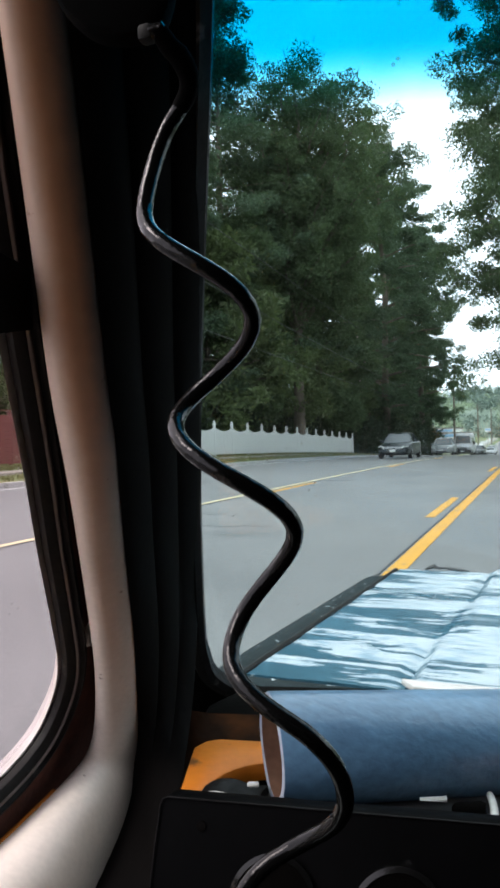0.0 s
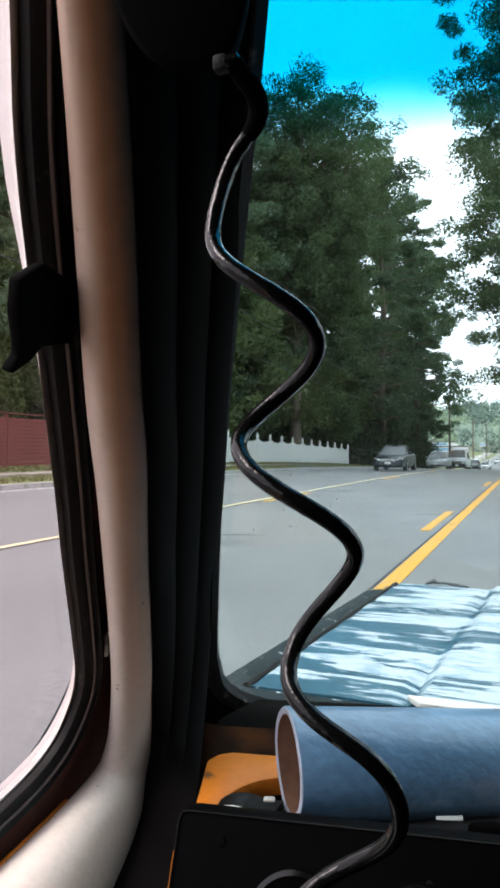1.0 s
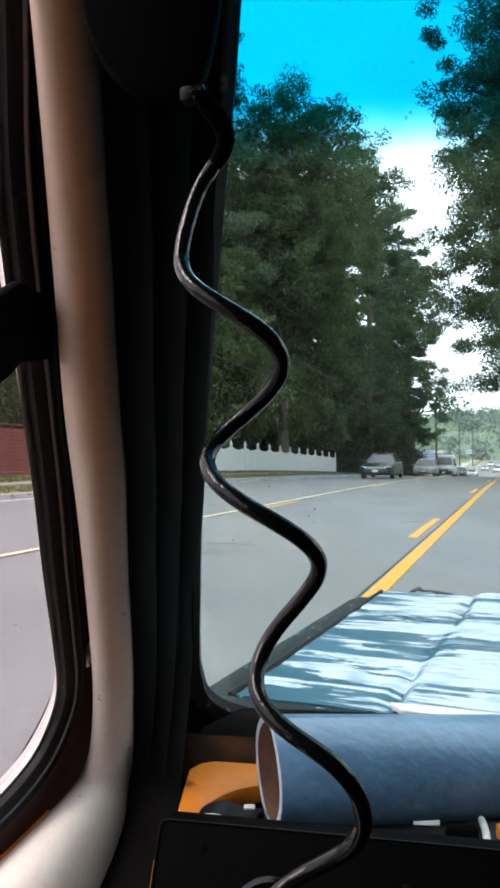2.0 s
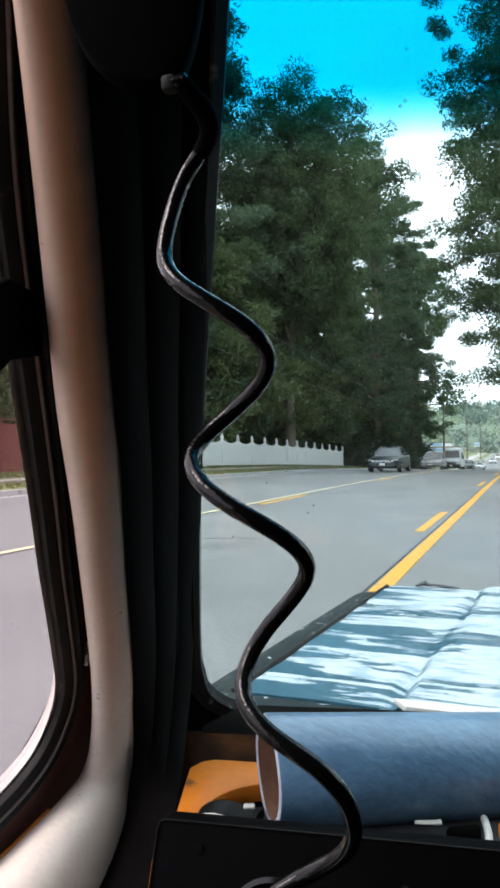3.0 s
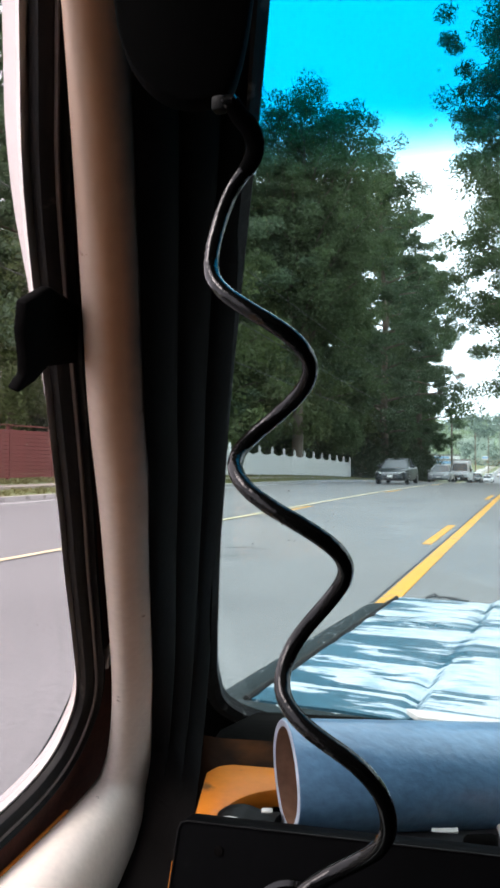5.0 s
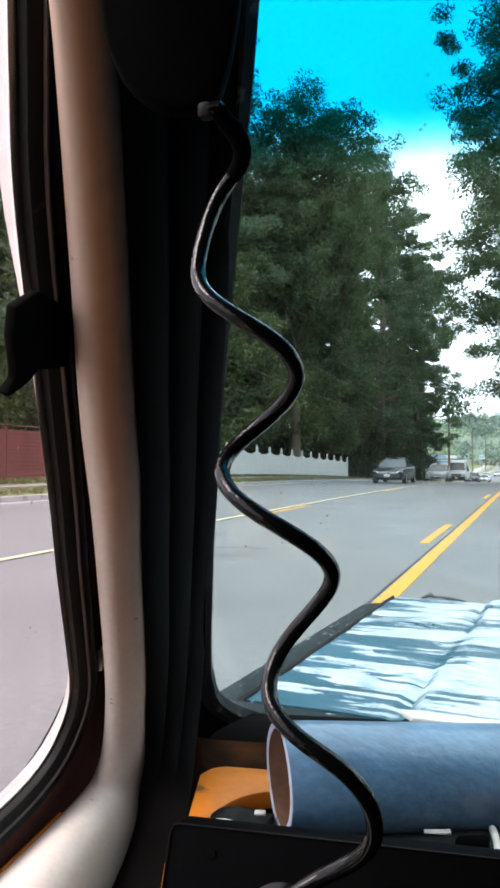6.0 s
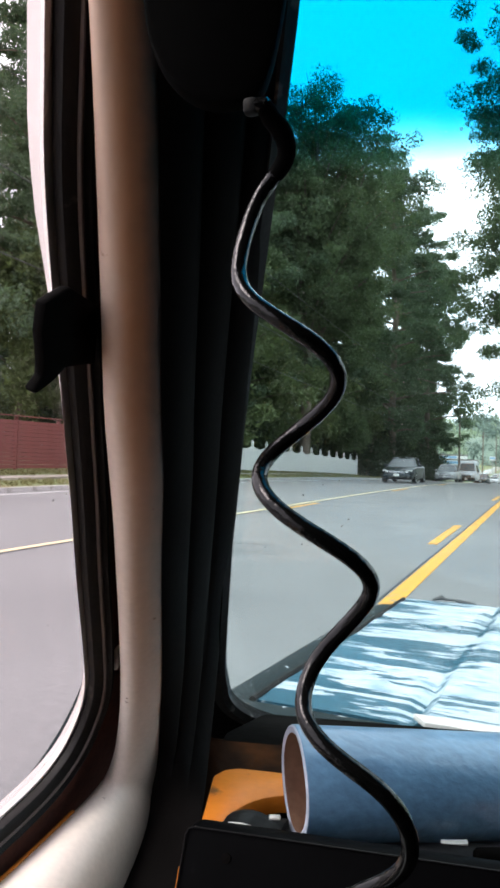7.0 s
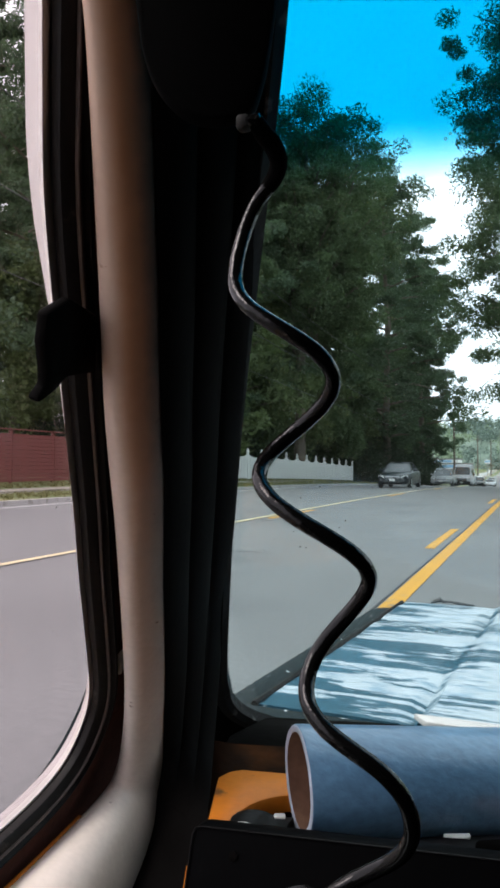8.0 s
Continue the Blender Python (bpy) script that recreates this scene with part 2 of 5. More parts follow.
def peeling(m):
    """Peeled clear coat on the bonnet: pale, chalky streaks that run across it, sky glare painted in."""
    n, l = m.node_tree.nodes, m.node_tree.links
    b = n["Principled BSDF"]
    base = b.inputs["Base Color"].links[0].from_socket
    tc, mp, wide, edge = n.new("ShaderNodeTexCoord"), n.new("ShaderNodeMapping"), n.new("ShaderNodeTexNoise"), n.new("ShaderNodeMapRange")
    mp.inputs["Scale"].default_value = (3.6, 17.0, 5.0)
    mp.inputs["Rotation"].default_value = (0, 0, radians(-6))
    l.new(tc.outputs["Object"], mp.inputs[0])
    l.new(mp.outputs[0], wide.inputs["Vector"])
    wide.inputs["Scale"].default_value, wide.inputs["Detail"].default_value, wide.inputs["Distortion"].default_value = 1.0, 9, 0.7
    edge.inputs[1].default_value, edge.inputs[2].default_value = 0.455, 0.475
    mq, lines = n.new("ShaderNodeMapping"), n.new("ShaderNodeTexNoise")
    mq.inputs["Scale"].default_value, mq.inputs["Rotation"].default_value = (4.0, 75.0, 5.0), (0, 0, radians(-4))
    lines.inputs["Scale"].default_value, lines.inputs["Detail"].default_value = 1.0, 5
    l.new(tc.outputs["Object"], mq.inputs[0])
    l.new(mq.outputs[0], lines.inputs["Vector"])
    where, worn, fade = n.new("ShaderNodeSeparateXYZ"), n.new("ShaderNodeMapRange"), n.new("ShaderNodeMath")
    l.new(tc.outputs["Object"], where.inputs[0])
    worn.inputs[1].default_value, worn.inputs[2].default_value = -0.36, -0.16
    worn.inputs[3].default_value, worn.inputs[4].default_value = -0.07, 0.045
    l.new(where.outputs[0], worn.inputs[0])
    fade.operation = "MULTIPLY_ADD"
    fade.inputs[1].default_value = 0.55
    l.new(lines.outputs[0], fade.inputs[0])
    l.new(worn.outputs[0], fade.inputs[2])
    # less white in a narrow band along the pressed crease
    slant, off, near, both = (n.new("ShaderNodeMath") for k in range(4))
    slant.operation, slant.inputs[1].default_value, slant.inputs[2].default_value = "MULTIPLY_ADD", -0.0562, 0.196
    l.new(where.outputs[1], slant.inputs[0])
    l.new(where.outputs[0], off.inputs[0])
    l.new(slant.outputs[0], off.inputs[1])
    near.operation = "ABSOLUTE"
    l.new(off.outputs[0], near.inputs[0])
    band = n.new("ShaderNodeMapRange")
    band.inputs[1].default_value, band.inputs[2].default_value = 0.002, 0.009
    band.inputs[3].default_value, band.inputs[4].default_value = -0.10, 0.0
    l.new(near.outputs[0], band.inputs[0])
    l.new(fade.outputs[0], both.inputs[0])
    l.new(band.outputs[0], both.inputs[1])
    total, less = n.new("ShaderNodeMath"), n.new("ShaderNodeMath")
    l.new(wide.outputs[0], total.inputs[0])
    l.new(both.outputs[0], total.inputs[1])
    less.operation = "SUBTRACT"
    less.inputs[1].default_value = 0.505
    l.new(total.outputs[0], less.inputs[0])
    fleck, chips = n.new("ShaderNodeTexNoise"), n.new("ShaderNodeMath")
    fleck.inputs["Scale"].default_value, fleck.inputs["Detail"].default_value, fleck.inputs["Roughness"].default_value = 1.0, 8, 0.68
    mr = n.new("ShaderNodeMapping")
    mr.inputs["Scale"].default_value = (38.0, 95.0, 40.0)
    l.new(tc.outputs["Object"], mr.inputs[0])
    l.new(mr.outputs[0], fleck.inputs["Vector"])
    chips.operation = "MULTIPLY_ADD"
    chips.inputs[1].default_value = 0.42
    l.new(fleck.outputs[0], chips.inputs[0])
    l.new(less.outputs[0], chips.inputs[2])
    l.new(chips.outputs[0], edge.inputs[0])
    over = n.new("ShaderNodeMixRGB")
    chalk, dull = n.new("ShaderNodeMixRGB"), n.new("ShaderNodeMapRange")
    chalk.inputs[1].default_value, chalk.inputs[2].default_value = (0.50, 0.555, 0.585, 1), (0.22, 0.33, 0.41, 1)
    blot = n.new("ShaderNodeTexNoise")
    blot.inputs["Scale"].default_value, blot.inputs["Detail"].default_value, blot.inputs["Roughness"].default_value = 0.55, 7, 0.65
    l.new(mr.outputs[0], blot.inputs["Vector"])
    dull.inputs[1].default_value, dull.inputs[2].default_value = 0.48, 0.66
    l.new(blot.outputs[0], dull.inputs[0])
    l.new(dull.outputs[0], chalk.inputs[0])
    l.new(chalk.outputs[0], over.inputs[2])
    l.new(edge.outputs[0], over.inputs[0])
    l.new(base, over.inputs[1])
    l.new(over.outputs[0], b.inputs["Base Color"])


peeling(HOOD_PAINT)


def shaded_edge(m):
    """Shade painted brown to black along the pillar's inner edge; its attribute runs across."""
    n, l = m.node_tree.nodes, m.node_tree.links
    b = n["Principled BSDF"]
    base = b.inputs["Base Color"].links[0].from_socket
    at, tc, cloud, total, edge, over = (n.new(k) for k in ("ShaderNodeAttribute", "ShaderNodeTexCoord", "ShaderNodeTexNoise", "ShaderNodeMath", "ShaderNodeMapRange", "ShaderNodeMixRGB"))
    at.attribute_name = "side_shade"
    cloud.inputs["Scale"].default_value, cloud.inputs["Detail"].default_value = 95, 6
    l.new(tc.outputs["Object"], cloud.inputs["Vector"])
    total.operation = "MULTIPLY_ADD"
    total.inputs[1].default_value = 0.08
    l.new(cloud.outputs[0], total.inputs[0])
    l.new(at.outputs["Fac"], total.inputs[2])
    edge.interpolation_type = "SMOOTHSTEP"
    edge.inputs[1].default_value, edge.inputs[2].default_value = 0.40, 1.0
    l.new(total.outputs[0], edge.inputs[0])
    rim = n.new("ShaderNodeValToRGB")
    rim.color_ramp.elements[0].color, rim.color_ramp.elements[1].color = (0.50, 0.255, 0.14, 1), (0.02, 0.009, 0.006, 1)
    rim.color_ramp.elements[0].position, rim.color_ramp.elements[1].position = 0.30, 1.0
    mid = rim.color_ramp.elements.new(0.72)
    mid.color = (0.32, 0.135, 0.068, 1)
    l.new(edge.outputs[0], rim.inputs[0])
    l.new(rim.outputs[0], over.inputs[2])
    shade_mix = n.new("ShaderNodeMapRange")
    shade_mix.interpolation_type = "SMOOTHSTEP"
    shade_mix.inputs[1].default_value, shade_mix.inputs[2].default_value = 0.42, 0.70
    l.new(total.outputs[0], shade_mix.inputs[0])
    # browner base tone towards the top of the pillar
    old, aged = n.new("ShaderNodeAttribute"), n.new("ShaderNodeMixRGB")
    old.attribute_name = "top_tone"
    # the painted shade is weaker on the lower half
    shade_weight, share = n.new("ShaderNodeMapRange"), n.new("ShaderNodeMath")
    shade_weight.inputs[1].default_value, shade_weight.inputs[2].default_value = 0.0, 0.55
    shade_weight.inputs[3].default_value, shade_weight.inputs[4].default_value = 0.25, 1.0
    l.new(old.outputs["Fac"], shade_weight.inputs[0])
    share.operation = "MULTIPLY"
    l.new(shade_mix.outputs[0], share.inputs[0])
    l.new(shade_weight.outputs[0], share.inputs[1])
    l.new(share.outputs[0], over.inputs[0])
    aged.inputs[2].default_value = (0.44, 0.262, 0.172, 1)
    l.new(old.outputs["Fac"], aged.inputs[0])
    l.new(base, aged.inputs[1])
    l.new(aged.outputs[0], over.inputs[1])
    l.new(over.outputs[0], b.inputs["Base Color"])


shaded_edge(PALE_TRIM)


# ---------------------------------------------------------------- mesh helpers
def part(name, bm, mat, parent=None, label="", smooth=True):
    me = bpy.data.meshes.new(name)
    bmesh.ops.recalc_face_normals(bm, faces=bm.faces)
    bm.to_mesh(me)
    bm.free()
    me.materials.append(mat)
    if smooth:
        me.shade_smooth()
        me.set_sharp_from_angle(angle=radians(38))
    ob = new(name, me)
    ob.parent = parent
    return tagged(ob, label)


def thing(name, at, label, category, group="", kind=""):
    ob = new(name)
    ob.location = at
    return tagged(ob, label, category, group, kind)


def smooth_path(points, steps=8, closed=False):
    """Catmull-Rom through the given points."""
    p = [Vector(q) for q in points]
    k = len(p)
    out = []
    for i in range(k if closed else k - 1):
        a, b, c, d = (p[(i + j - 1) % k] if closed else p[min(max(i + j - 1, 0), k - 1)] for j in range(4))
        for s in range(steps):
            t = s / steps
            out.append(0.5 * (2 * b + (c - a) * t + (2 * a - 5 * b + 4 * c - d) * t * t + (3 * b - a - 3 * c + d) * t ** 3))
    if not closed:
        out.append(p[-1])
    return out


def loft(rings, closed=True, caps=True, loop=False):
    """Skin over rings of points, all with the same count."""
    bm = bmesh.new()
    vs = [[bm.verts.new(q) for q in r] for r in rings]
    k = len(vs[0])
    for i in range(len(vs) if loop else len(vs) - 1):
        a, b = vs[i], vs[(i + 1) % len(vs)]
        for j in range(k if closed else k - 1):
            bm.faces.new((a[j], a[(j + 1) % k], b[(j + 1) % k], b[j]))
    if caps and closed and not loop:
        bm.faces.new(vs[0])
        bm.faces.new(vs[-1])
    return bm


def tube(path, radius, sides=12, radii=None):
    rings, up = [], Vector((0.31, 0.2, 0.93))
    for i, q in enumerate(path):
        t = (path[min(i + 1, len(path) - 1)] - path[max(i - 1, 0)]).normalized()
        u = (up - t * up.dot(t)).normalized()
        v = t.cross(u)
        up = u
        r = radii[i] if radii else radius
        rings.append([q + r * (math.cos(a) * u + math.sin(a) * v) for a in (2 * math.pi * j / sides for j in range(sides))])
    return loft(rings)


def ring_sweep(path, normal, profile):
    """Sweeps a profile (outwards, along the normal) round a closed flat path."""
    nrm, c = Vector(normal).normalized(), sum(path, Vector()) / len(path)
    rings = []
    for i, q in enumerate(path):
        t = (path[(i + 1) % len(path)] - path[i - 1]).normalized()
        o = t.cross(nrm)
        if o.dot(q - c) < 0:
            o = -o
        rings.append([q + o * b + nrm * h for b, h in profile])
    return loft(rings, loop=True)


def box(bm, size, at=(0, 0, 0), bevel=0.0, turn=None):
    m = Matrix.Translation(at) @ (turn or Matrix()) @ Matrix.Diagonal((*size, 1))
    made = bmesh.ops.create_cube(bm, size=1, matrix=m)["verts"]
    if bevel:
        edges = list({e for v in made for e in v.link_edges})
        bmesh.ops.bevel(bm, geom=edges, offset=bevel, segments=2, profile=0.5, affect="EDGES")
    return bm


def boxed(size, at=(0, 0, 0), bevel=0.0, turn=None):
    return box(bmesh.new(), size, at, bevel, turn)


def slab(outline, normal, thick, bevel=0.0):
    """A flat outline given thickness along the normal."""
    bm = bmesh.new()
    f = bm.faces.new([bm.verts.new(q) for q in outline])
    up = bmesh.ops.extrude_face_region(bm, geom=[f])["geom"]
    bmesh.ops.translate(bm, verts=[v for v in up if isinstance(v, bmesh.types.BMVert)], vec=Vector(normal).normalized() * thick)
    if bevel:
        bmesh.ops.bevel(bm, geom=list(bm.edges), offset=bevel, segments=2, profile=0.5, affect="EDGES")
    return bm


# ---------------------------------------------------------------- the vehicle round the camera
vehicle = thing("old_car", (0, 0, 0), "old low blue car with a peeling bonnet and dark cab", "car")
SIDE_N = Vector((1, 0, -0.342)).normalized()


def on_side(y, z, inward=0.0):
    """A place on the leaning plane of the door's window."""
    return Vector((-0.277 + 0.342 * (z - 1) + inward, y, z))


# the door, with its window opening rounded low at the front
OPENING = [(0.150, 1.375), (0.186, 1.335), (0.234, 1.230), (0.261, 1.174), (0.308, 1.099), (0.358, 1.021), (0.389, 0.970), (0.428, 0.909),
           (0.449, 0.872), (0.452, 0.845), (0.440, 0.820), (0.404, 0.803), (0.330, 0.790), (0.20, 0.782), (0.0, 0.780), (-0.60, 0.79), (-0.68, 0.84), (-0.70, 0.95),
           (-0.70, 1.25), (-0.66, 1.36), (-0.58, 1.385), (-0.1, 1.39), (0.10, 1.388)]
opening = smooth_path([on_side(y, z) for y, z in OPENING], 6, closed=True)
door = part("door", ring_sweep(opening, SIDE_N, [(0.060, -0.046), (0.110, -0.046), (0.110, -0.014), (0.060, -0.012)]), BODY_BLUE, vehicle, "dull blue outer door frame")
def lip_ring():
    """The lip is a deep shelf along the sill, and thin up the front edge."""
    rings = []
    k, mid = len(opening), sum(opening, Vector()) / len(opening)
    for i, q in enumerate(opening):
        t = (opening[(i + 1) % k] - opening[i - 1]).normalized()
        o = t.cross(SIDE_N)
        if o.dot(q - mid) < 0:
            o = -o
        deep = float(np.interp(q.z, [0.80, 0.835, 0.90, 1.08, 1.20], [0.009, 0.008, 0.004, 0.004, 0.020]))
        near = float(np.interp(q.z, [0.80, 0.84, 0.90, 1.04, 1.20], [0.004, 0.003, 0.002, 0.001, 0.001]))
        far = near + float(np.interp(q.z, [0.81, 0.90, 1.06, 1.16], [0.0, 1.3, 1.2, 0.55])) * deep
        rings.append([q + o * b + SIDE_N * h for b, h in ((far, -deep - 0.010), (far * 0.7 + near * 0.3, -deep * 0.7 - 0.009), (near, -0.0095), (0.030, -0.0095), (0.050, -deep - 0.010))])
    return loft(rings, loop=True)


part("window_lip", lip_ring(), LIP_WHITE, door, "white painted inner window lip")
part("window_frame", ring_sweep(opening, SIDE_N, [(0.0045, -0.0070), (0.006, -0.0090), (0.0175, -0.0090), (0.0175, 0.001), (0.013, 0.003), (0.008, 0.002), (0.0045, -0.002)]), RUBBER, door, "black rubber window surround")
part("seal_bead", ring_sweep(opening, SIDE_N, [(0.0145, 0.0015), (0.0165, 0.0055), (0.020, 0.0045), (0.0215, 0.0005), (0.0175, -0.002)]), RUBBER, door, "black door seal bead")
# thin ring coloured as the highlight line along the seal
part("seal_edge", ring_sweep(opening, SIDE_N, [(0.0098, 0.0022), (0.0102, 0.0040), (0.0112, 0.0042), (0.0116, 0.0024)]), SEAL_GREY, door, "grey-brown seal edge, drawn in for its highlight line")
part("door_gap", ring_sweep(opening, SIDE_N, [(0.0195, -0.009), (0.13, -0.009), (0.13, -0.003), (0.0195, -0.003)]), RUST_GAP, door, "rust-brown gap behind the seal")
mid_pane = sum(opening, Vector()) / len(opening)
glass = slab([p + (p - mid_pane) * 0.03 + SIDE_N * -0.014 for p in opening], SIDE_N, 0.003)
part("pane", glass, SIDE_GLASS, door, "clear side window glass", smooth=False).visible_shadow = False
skin_low = [on_side(0.53, 0.72, -0.03), on_side(0.50, 0.30, 0.03), on_side(-0.66, 0.30, 0.03), on_side(-0.66, 0.72, -0.03)]
part("door_skin", slab(skin_low, SIDE_N, 0.03, 0.004), BODY_BLUE, door, "dull blue lower door panel")

# window latch: a small black hooked lever on the frame
latch_shape = [(0.2605, 1.1265), (0.2745, 1.1365), (0.300, 1.1330), (0.312, 1.105), (0.2890, 1.1000), (0.2830, 1.0925), (0.2730, 1.0850), (0.2705, 1.0868), (0.2745, 1.0940), (0.2715, 1.1010), (0.2640, 1.1130)]
part("latch", slab([on_side(y, z, 0.0045) for y, z in latch_shape], SIDE_N, 0.007, 0.0016), BLACK_TRIM, door, "black hooked window latch")

# pale pillar: a rounded strip that follows the opening and widens into the shelf under it
EDGE_A = [(0.204, 1.300), (0.221, 1.261), (0.241, 1.232), (0.294, 1.147), (0.337, 1.077), (0.385, 1.009), (0.461, 0.893), (0.492, 0.832), (0.500, 0.797), (0.486, 0.781), (0.432, 0.767), (0.371, 0.757), (0.299, 0.752), (0.10, 0.75), (-0.40, 0.75), (-0.62, 0.75)]
STEPS = 6
side_a = smooth_path([on_side(y, z, 0.010) for y, z in EDGE_A], STEPS)
mid_a = on_side(0.0, 1.05)


def outward(i, reach=9):
    """Direction away from the window, evened out over its neighbours."""
    total = Vector()
    for k in range(max(1, i - reach), min(len(side_a) - 1, i + reach + 1)):
        o = (side_a[k + 1] - side_a[k - 1]).normalized().cross(SIDE_N)
        total += o if o.dot(side_a[k] - mid_a) > 0 else -o
    return total.normalized()


rings, in_edge = [], []
for i, q in enumerate(side_a):
    o = outward(i)
    along = min(i / STEPS, 14)
    wide = float(np.interp(along, [0, 2, 3, 4.4, 5.3, 6.5, 8, 9, 11, 14], [0.0235, 0.027, 0.031, 0.034, 0.030, 0.030, 0.036, 0.050, 0.085, 0.10]))
    back = float(np.interp(along, [0, 5, 7, 9, 11, 14], [0.036, 0.038, 0.050, 0.075, 0.11, 0.12]))
    front = []
    for s in range(19):
        th = radians(-40 + 106 * s / 18)
        front.append(q + SIDE_N * wide * (math.sin(th) + 0.643) / 1.5 + o * back * (0.766 - math.cos(th)))
    in_edge.append(front[17] - SIDE_N * 0.0015)
    rings.append(front + [front[-1] - SIDE_N * 0.02, q + o * 0.012 - SIDE_N * 0.004])
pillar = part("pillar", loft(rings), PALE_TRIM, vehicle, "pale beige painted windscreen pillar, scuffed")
# position across each ring, drives the shade painted at the inner edge
side_shade = pillar.data.attributes.new("side_shade", "FLOAT", "POINT")
# full at the top ring, gone further down the pillar
top_tone = pillar.data.attributes.new("top_tone", "FLOAT", "POINT")
top_tone.data.foreach_set("value", [0.9 * float(np.interp(k // 21, [0, 16, 28, 38], [1.0, 0.75, 0.35, 0.0])) for k in range(len(pillar.data.vertices))])
side_shade.data.foreach_set("value", [min(1.0, (k % 21) / 18) for k in range(len(pillar.data.vertices))])

# black moulding between the pillar and the windscreen, ribbed lengthwise
OUTER = [(-0.092, 0.248, 1.310), (-0.106, 0.272, 1.280), (-0.117, 0.296, 1.250), (-0.158, 0.368, 1.162), (-0.194, 0.431, 1.084), (-0.230, 0.499, 1.002), (-0.280, 0.588, 0.887), (-0.274, 0.560, 0.812), (-0.228, 0.447, 0.797), (-0.222, 0.405, 0.760), (-0.222, 0.300, 0.72), (-0.222, 0.2, 0.68)]
out_edge = smooth_path(OUTER, STEPS)
rings = []
facing = Vector((0.75, -0.62, 0.22)).normalized()
for a, b in zip(in_edge, out_edge):
    row = []
    for s in range(25):
        u = s / 24
        rib = 0.004 * (abs(math.sin(u * math.pi * 3.0)) ** 0.6) + 0.003
        row.append(a.lerp(b, u) + facing * rib)
    rings.append(row + [b - facing * 0.02, a - facing * 0.02])
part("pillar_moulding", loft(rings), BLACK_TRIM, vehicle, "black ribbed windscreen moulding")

sill = [p + SIDE_N * 0.001 for p in side_a[9 * STEPS + 3:13 * STEPS]]
part("sill_edge", tube(sill, 0.0034, 8), ORANGE, vehicle, "chipped orange edge along the window sill")
lump = bmesh.new()
bmesh.ops.create_icosphere(lump, subdivisions=2, radius=0.0045)
for v in lump.verts:
    v.co *= 1 + 0.5 * noise.noise(v.co * 400)
    v.co = Matrix.Diagonal((0.7, 0.7, 2.0)) @ v.co + on_side(0.4615, 0.9000, 0.0035)
part("foam_scrap", lump, FOAM, vehicle, "torn pale scrap of foam in the door gap")

# windscreen with a blue sun strip, in a rubber gasket
WS_ACROSS = Vector((0.95, 0.31, -0.02)).normalized()
SCREEN_L = [(-0.092, 0.246, 1.311), (-0.117, 0.296, 1.250), (-0.158, 0.368, 1.162), (-0.194, 0.431, 1.084), (-0.230, 0.499, 1.002), (-0.283, 0.607, 0.870), (-0.2945, 0.640, 0.832), (-0.2975, 0.660, 0.811), (-0.290, 0.677, 0.795), (-0.274, 0.692, 0.784), (-0.248, 0.7086, 0.7757), (-0.18, 0.7309, 0.7735)]
WS_N = (Vector((-0.231, 0.499, 1.001)) - Vector((-0.143, 0.341, 1.195))).cross(WS_ACROSS).normalized()
if WS_N.y > 0:
    WS_N = -WS_N
left_edge = smooth_path(SCREEN_L, 5)
screen_right = [Vector((0.80, 1.0, 0.7735)), Vector((0.98, 0.93, 0.90)), Vector((0.88, 0.56, 1.311))]
ORIGIN = Vector((-0.143, 0.341, 1.195))


def on_screen(p):
    """Drops a point onto the glass along the direction of travel."""
    return Vector((p.x, p.y - (p - ORIGIN).dot(WS_N) / WS_N.y, p.z))


screen = [on_screen(p) for p in left_edge + smooth_path([left_edge[-1], Vector((0.2, 0.86, 0.7735)), screen_right[0]], 4)[1:] + smooth_path(screen_right, 4)[1:]]
part("windscreen", slab(screen, WS_N, 0.004), WINDSHIELD, vehicle, "dusty windscreen with a blue sun strip", smooth=False).visible_shadow = False
gasket_path = smooth_path(screen[::2], 3, closed=True)
part("gasket", ring_sweep(gasket_path, WS_N, [(-0.001, -0.006), (0.012, -0.008), (0.018, 0.0), (0.013, 0.009), (0.004, 0.010), (-0.001, 0.005)]), GASKET, vehicle, "worn black windscreen gasket")
part("screen_frame", ring_sweep(gasket_path, WS_N, [(0.010, -0.012), (0.10, -0.014), (0.10, -0.004), (0.010, -0.003)]), BLACK_TRIM, vehicle, "black windscreen surround")

# bonnet: two flat halves with a raised crease, lightly dented
def hood_z(x, y):
    crease = -0.1525 + 0.0506 * (y - 0.88) / 0.9
    z = 0.738 - 0.03 * (y - 0.875) - 0.007 * math.exp(-((x - crease) / 0.004) ** 2)
    lift = 0.012 / (1 + math.exp(-(x - crease - 0.01) / 0.003)) if x < 0.4 else 0.012
    dent = 0.0026 * noise.noise(Vector((x * 5, y * 13, 0))) + 0.0016 * noise.noise(Vector((x * 11, y * 30, 4)))
    nose = -9.0 * max(0.0, y - 1.80) ** 2
    return z + lift + dent + nose


bm = bmesh.new()
cols, rows_n = 60, 90
grid = []
for j in range(rows_n + 1):
    y = 0.865 + (1.90 - 0.865) * j / rows_n
    left, right = -0.350 + 0.028 * (y - 0.86) / 0.9, 1.10
    if y > 1.80:
        left += 0.3 * (y - 1.80)
    row = []
    for i in range(cols + 1):
        u = (i / cols) ** 1.5
        x = left + (right - left) * u
        row.append(bm.verts.new((x, y, hood_z(x, y))))
    grid.append(row)
for j in range(rows_n):
    for i in range(cols):
        bm.faces.new((grid[j][i], grid[j][i + 1], grid[j + 1][i + 1], grid[j + 1][i]))
edge = [e for e in bm.edges if e.is_boundary]
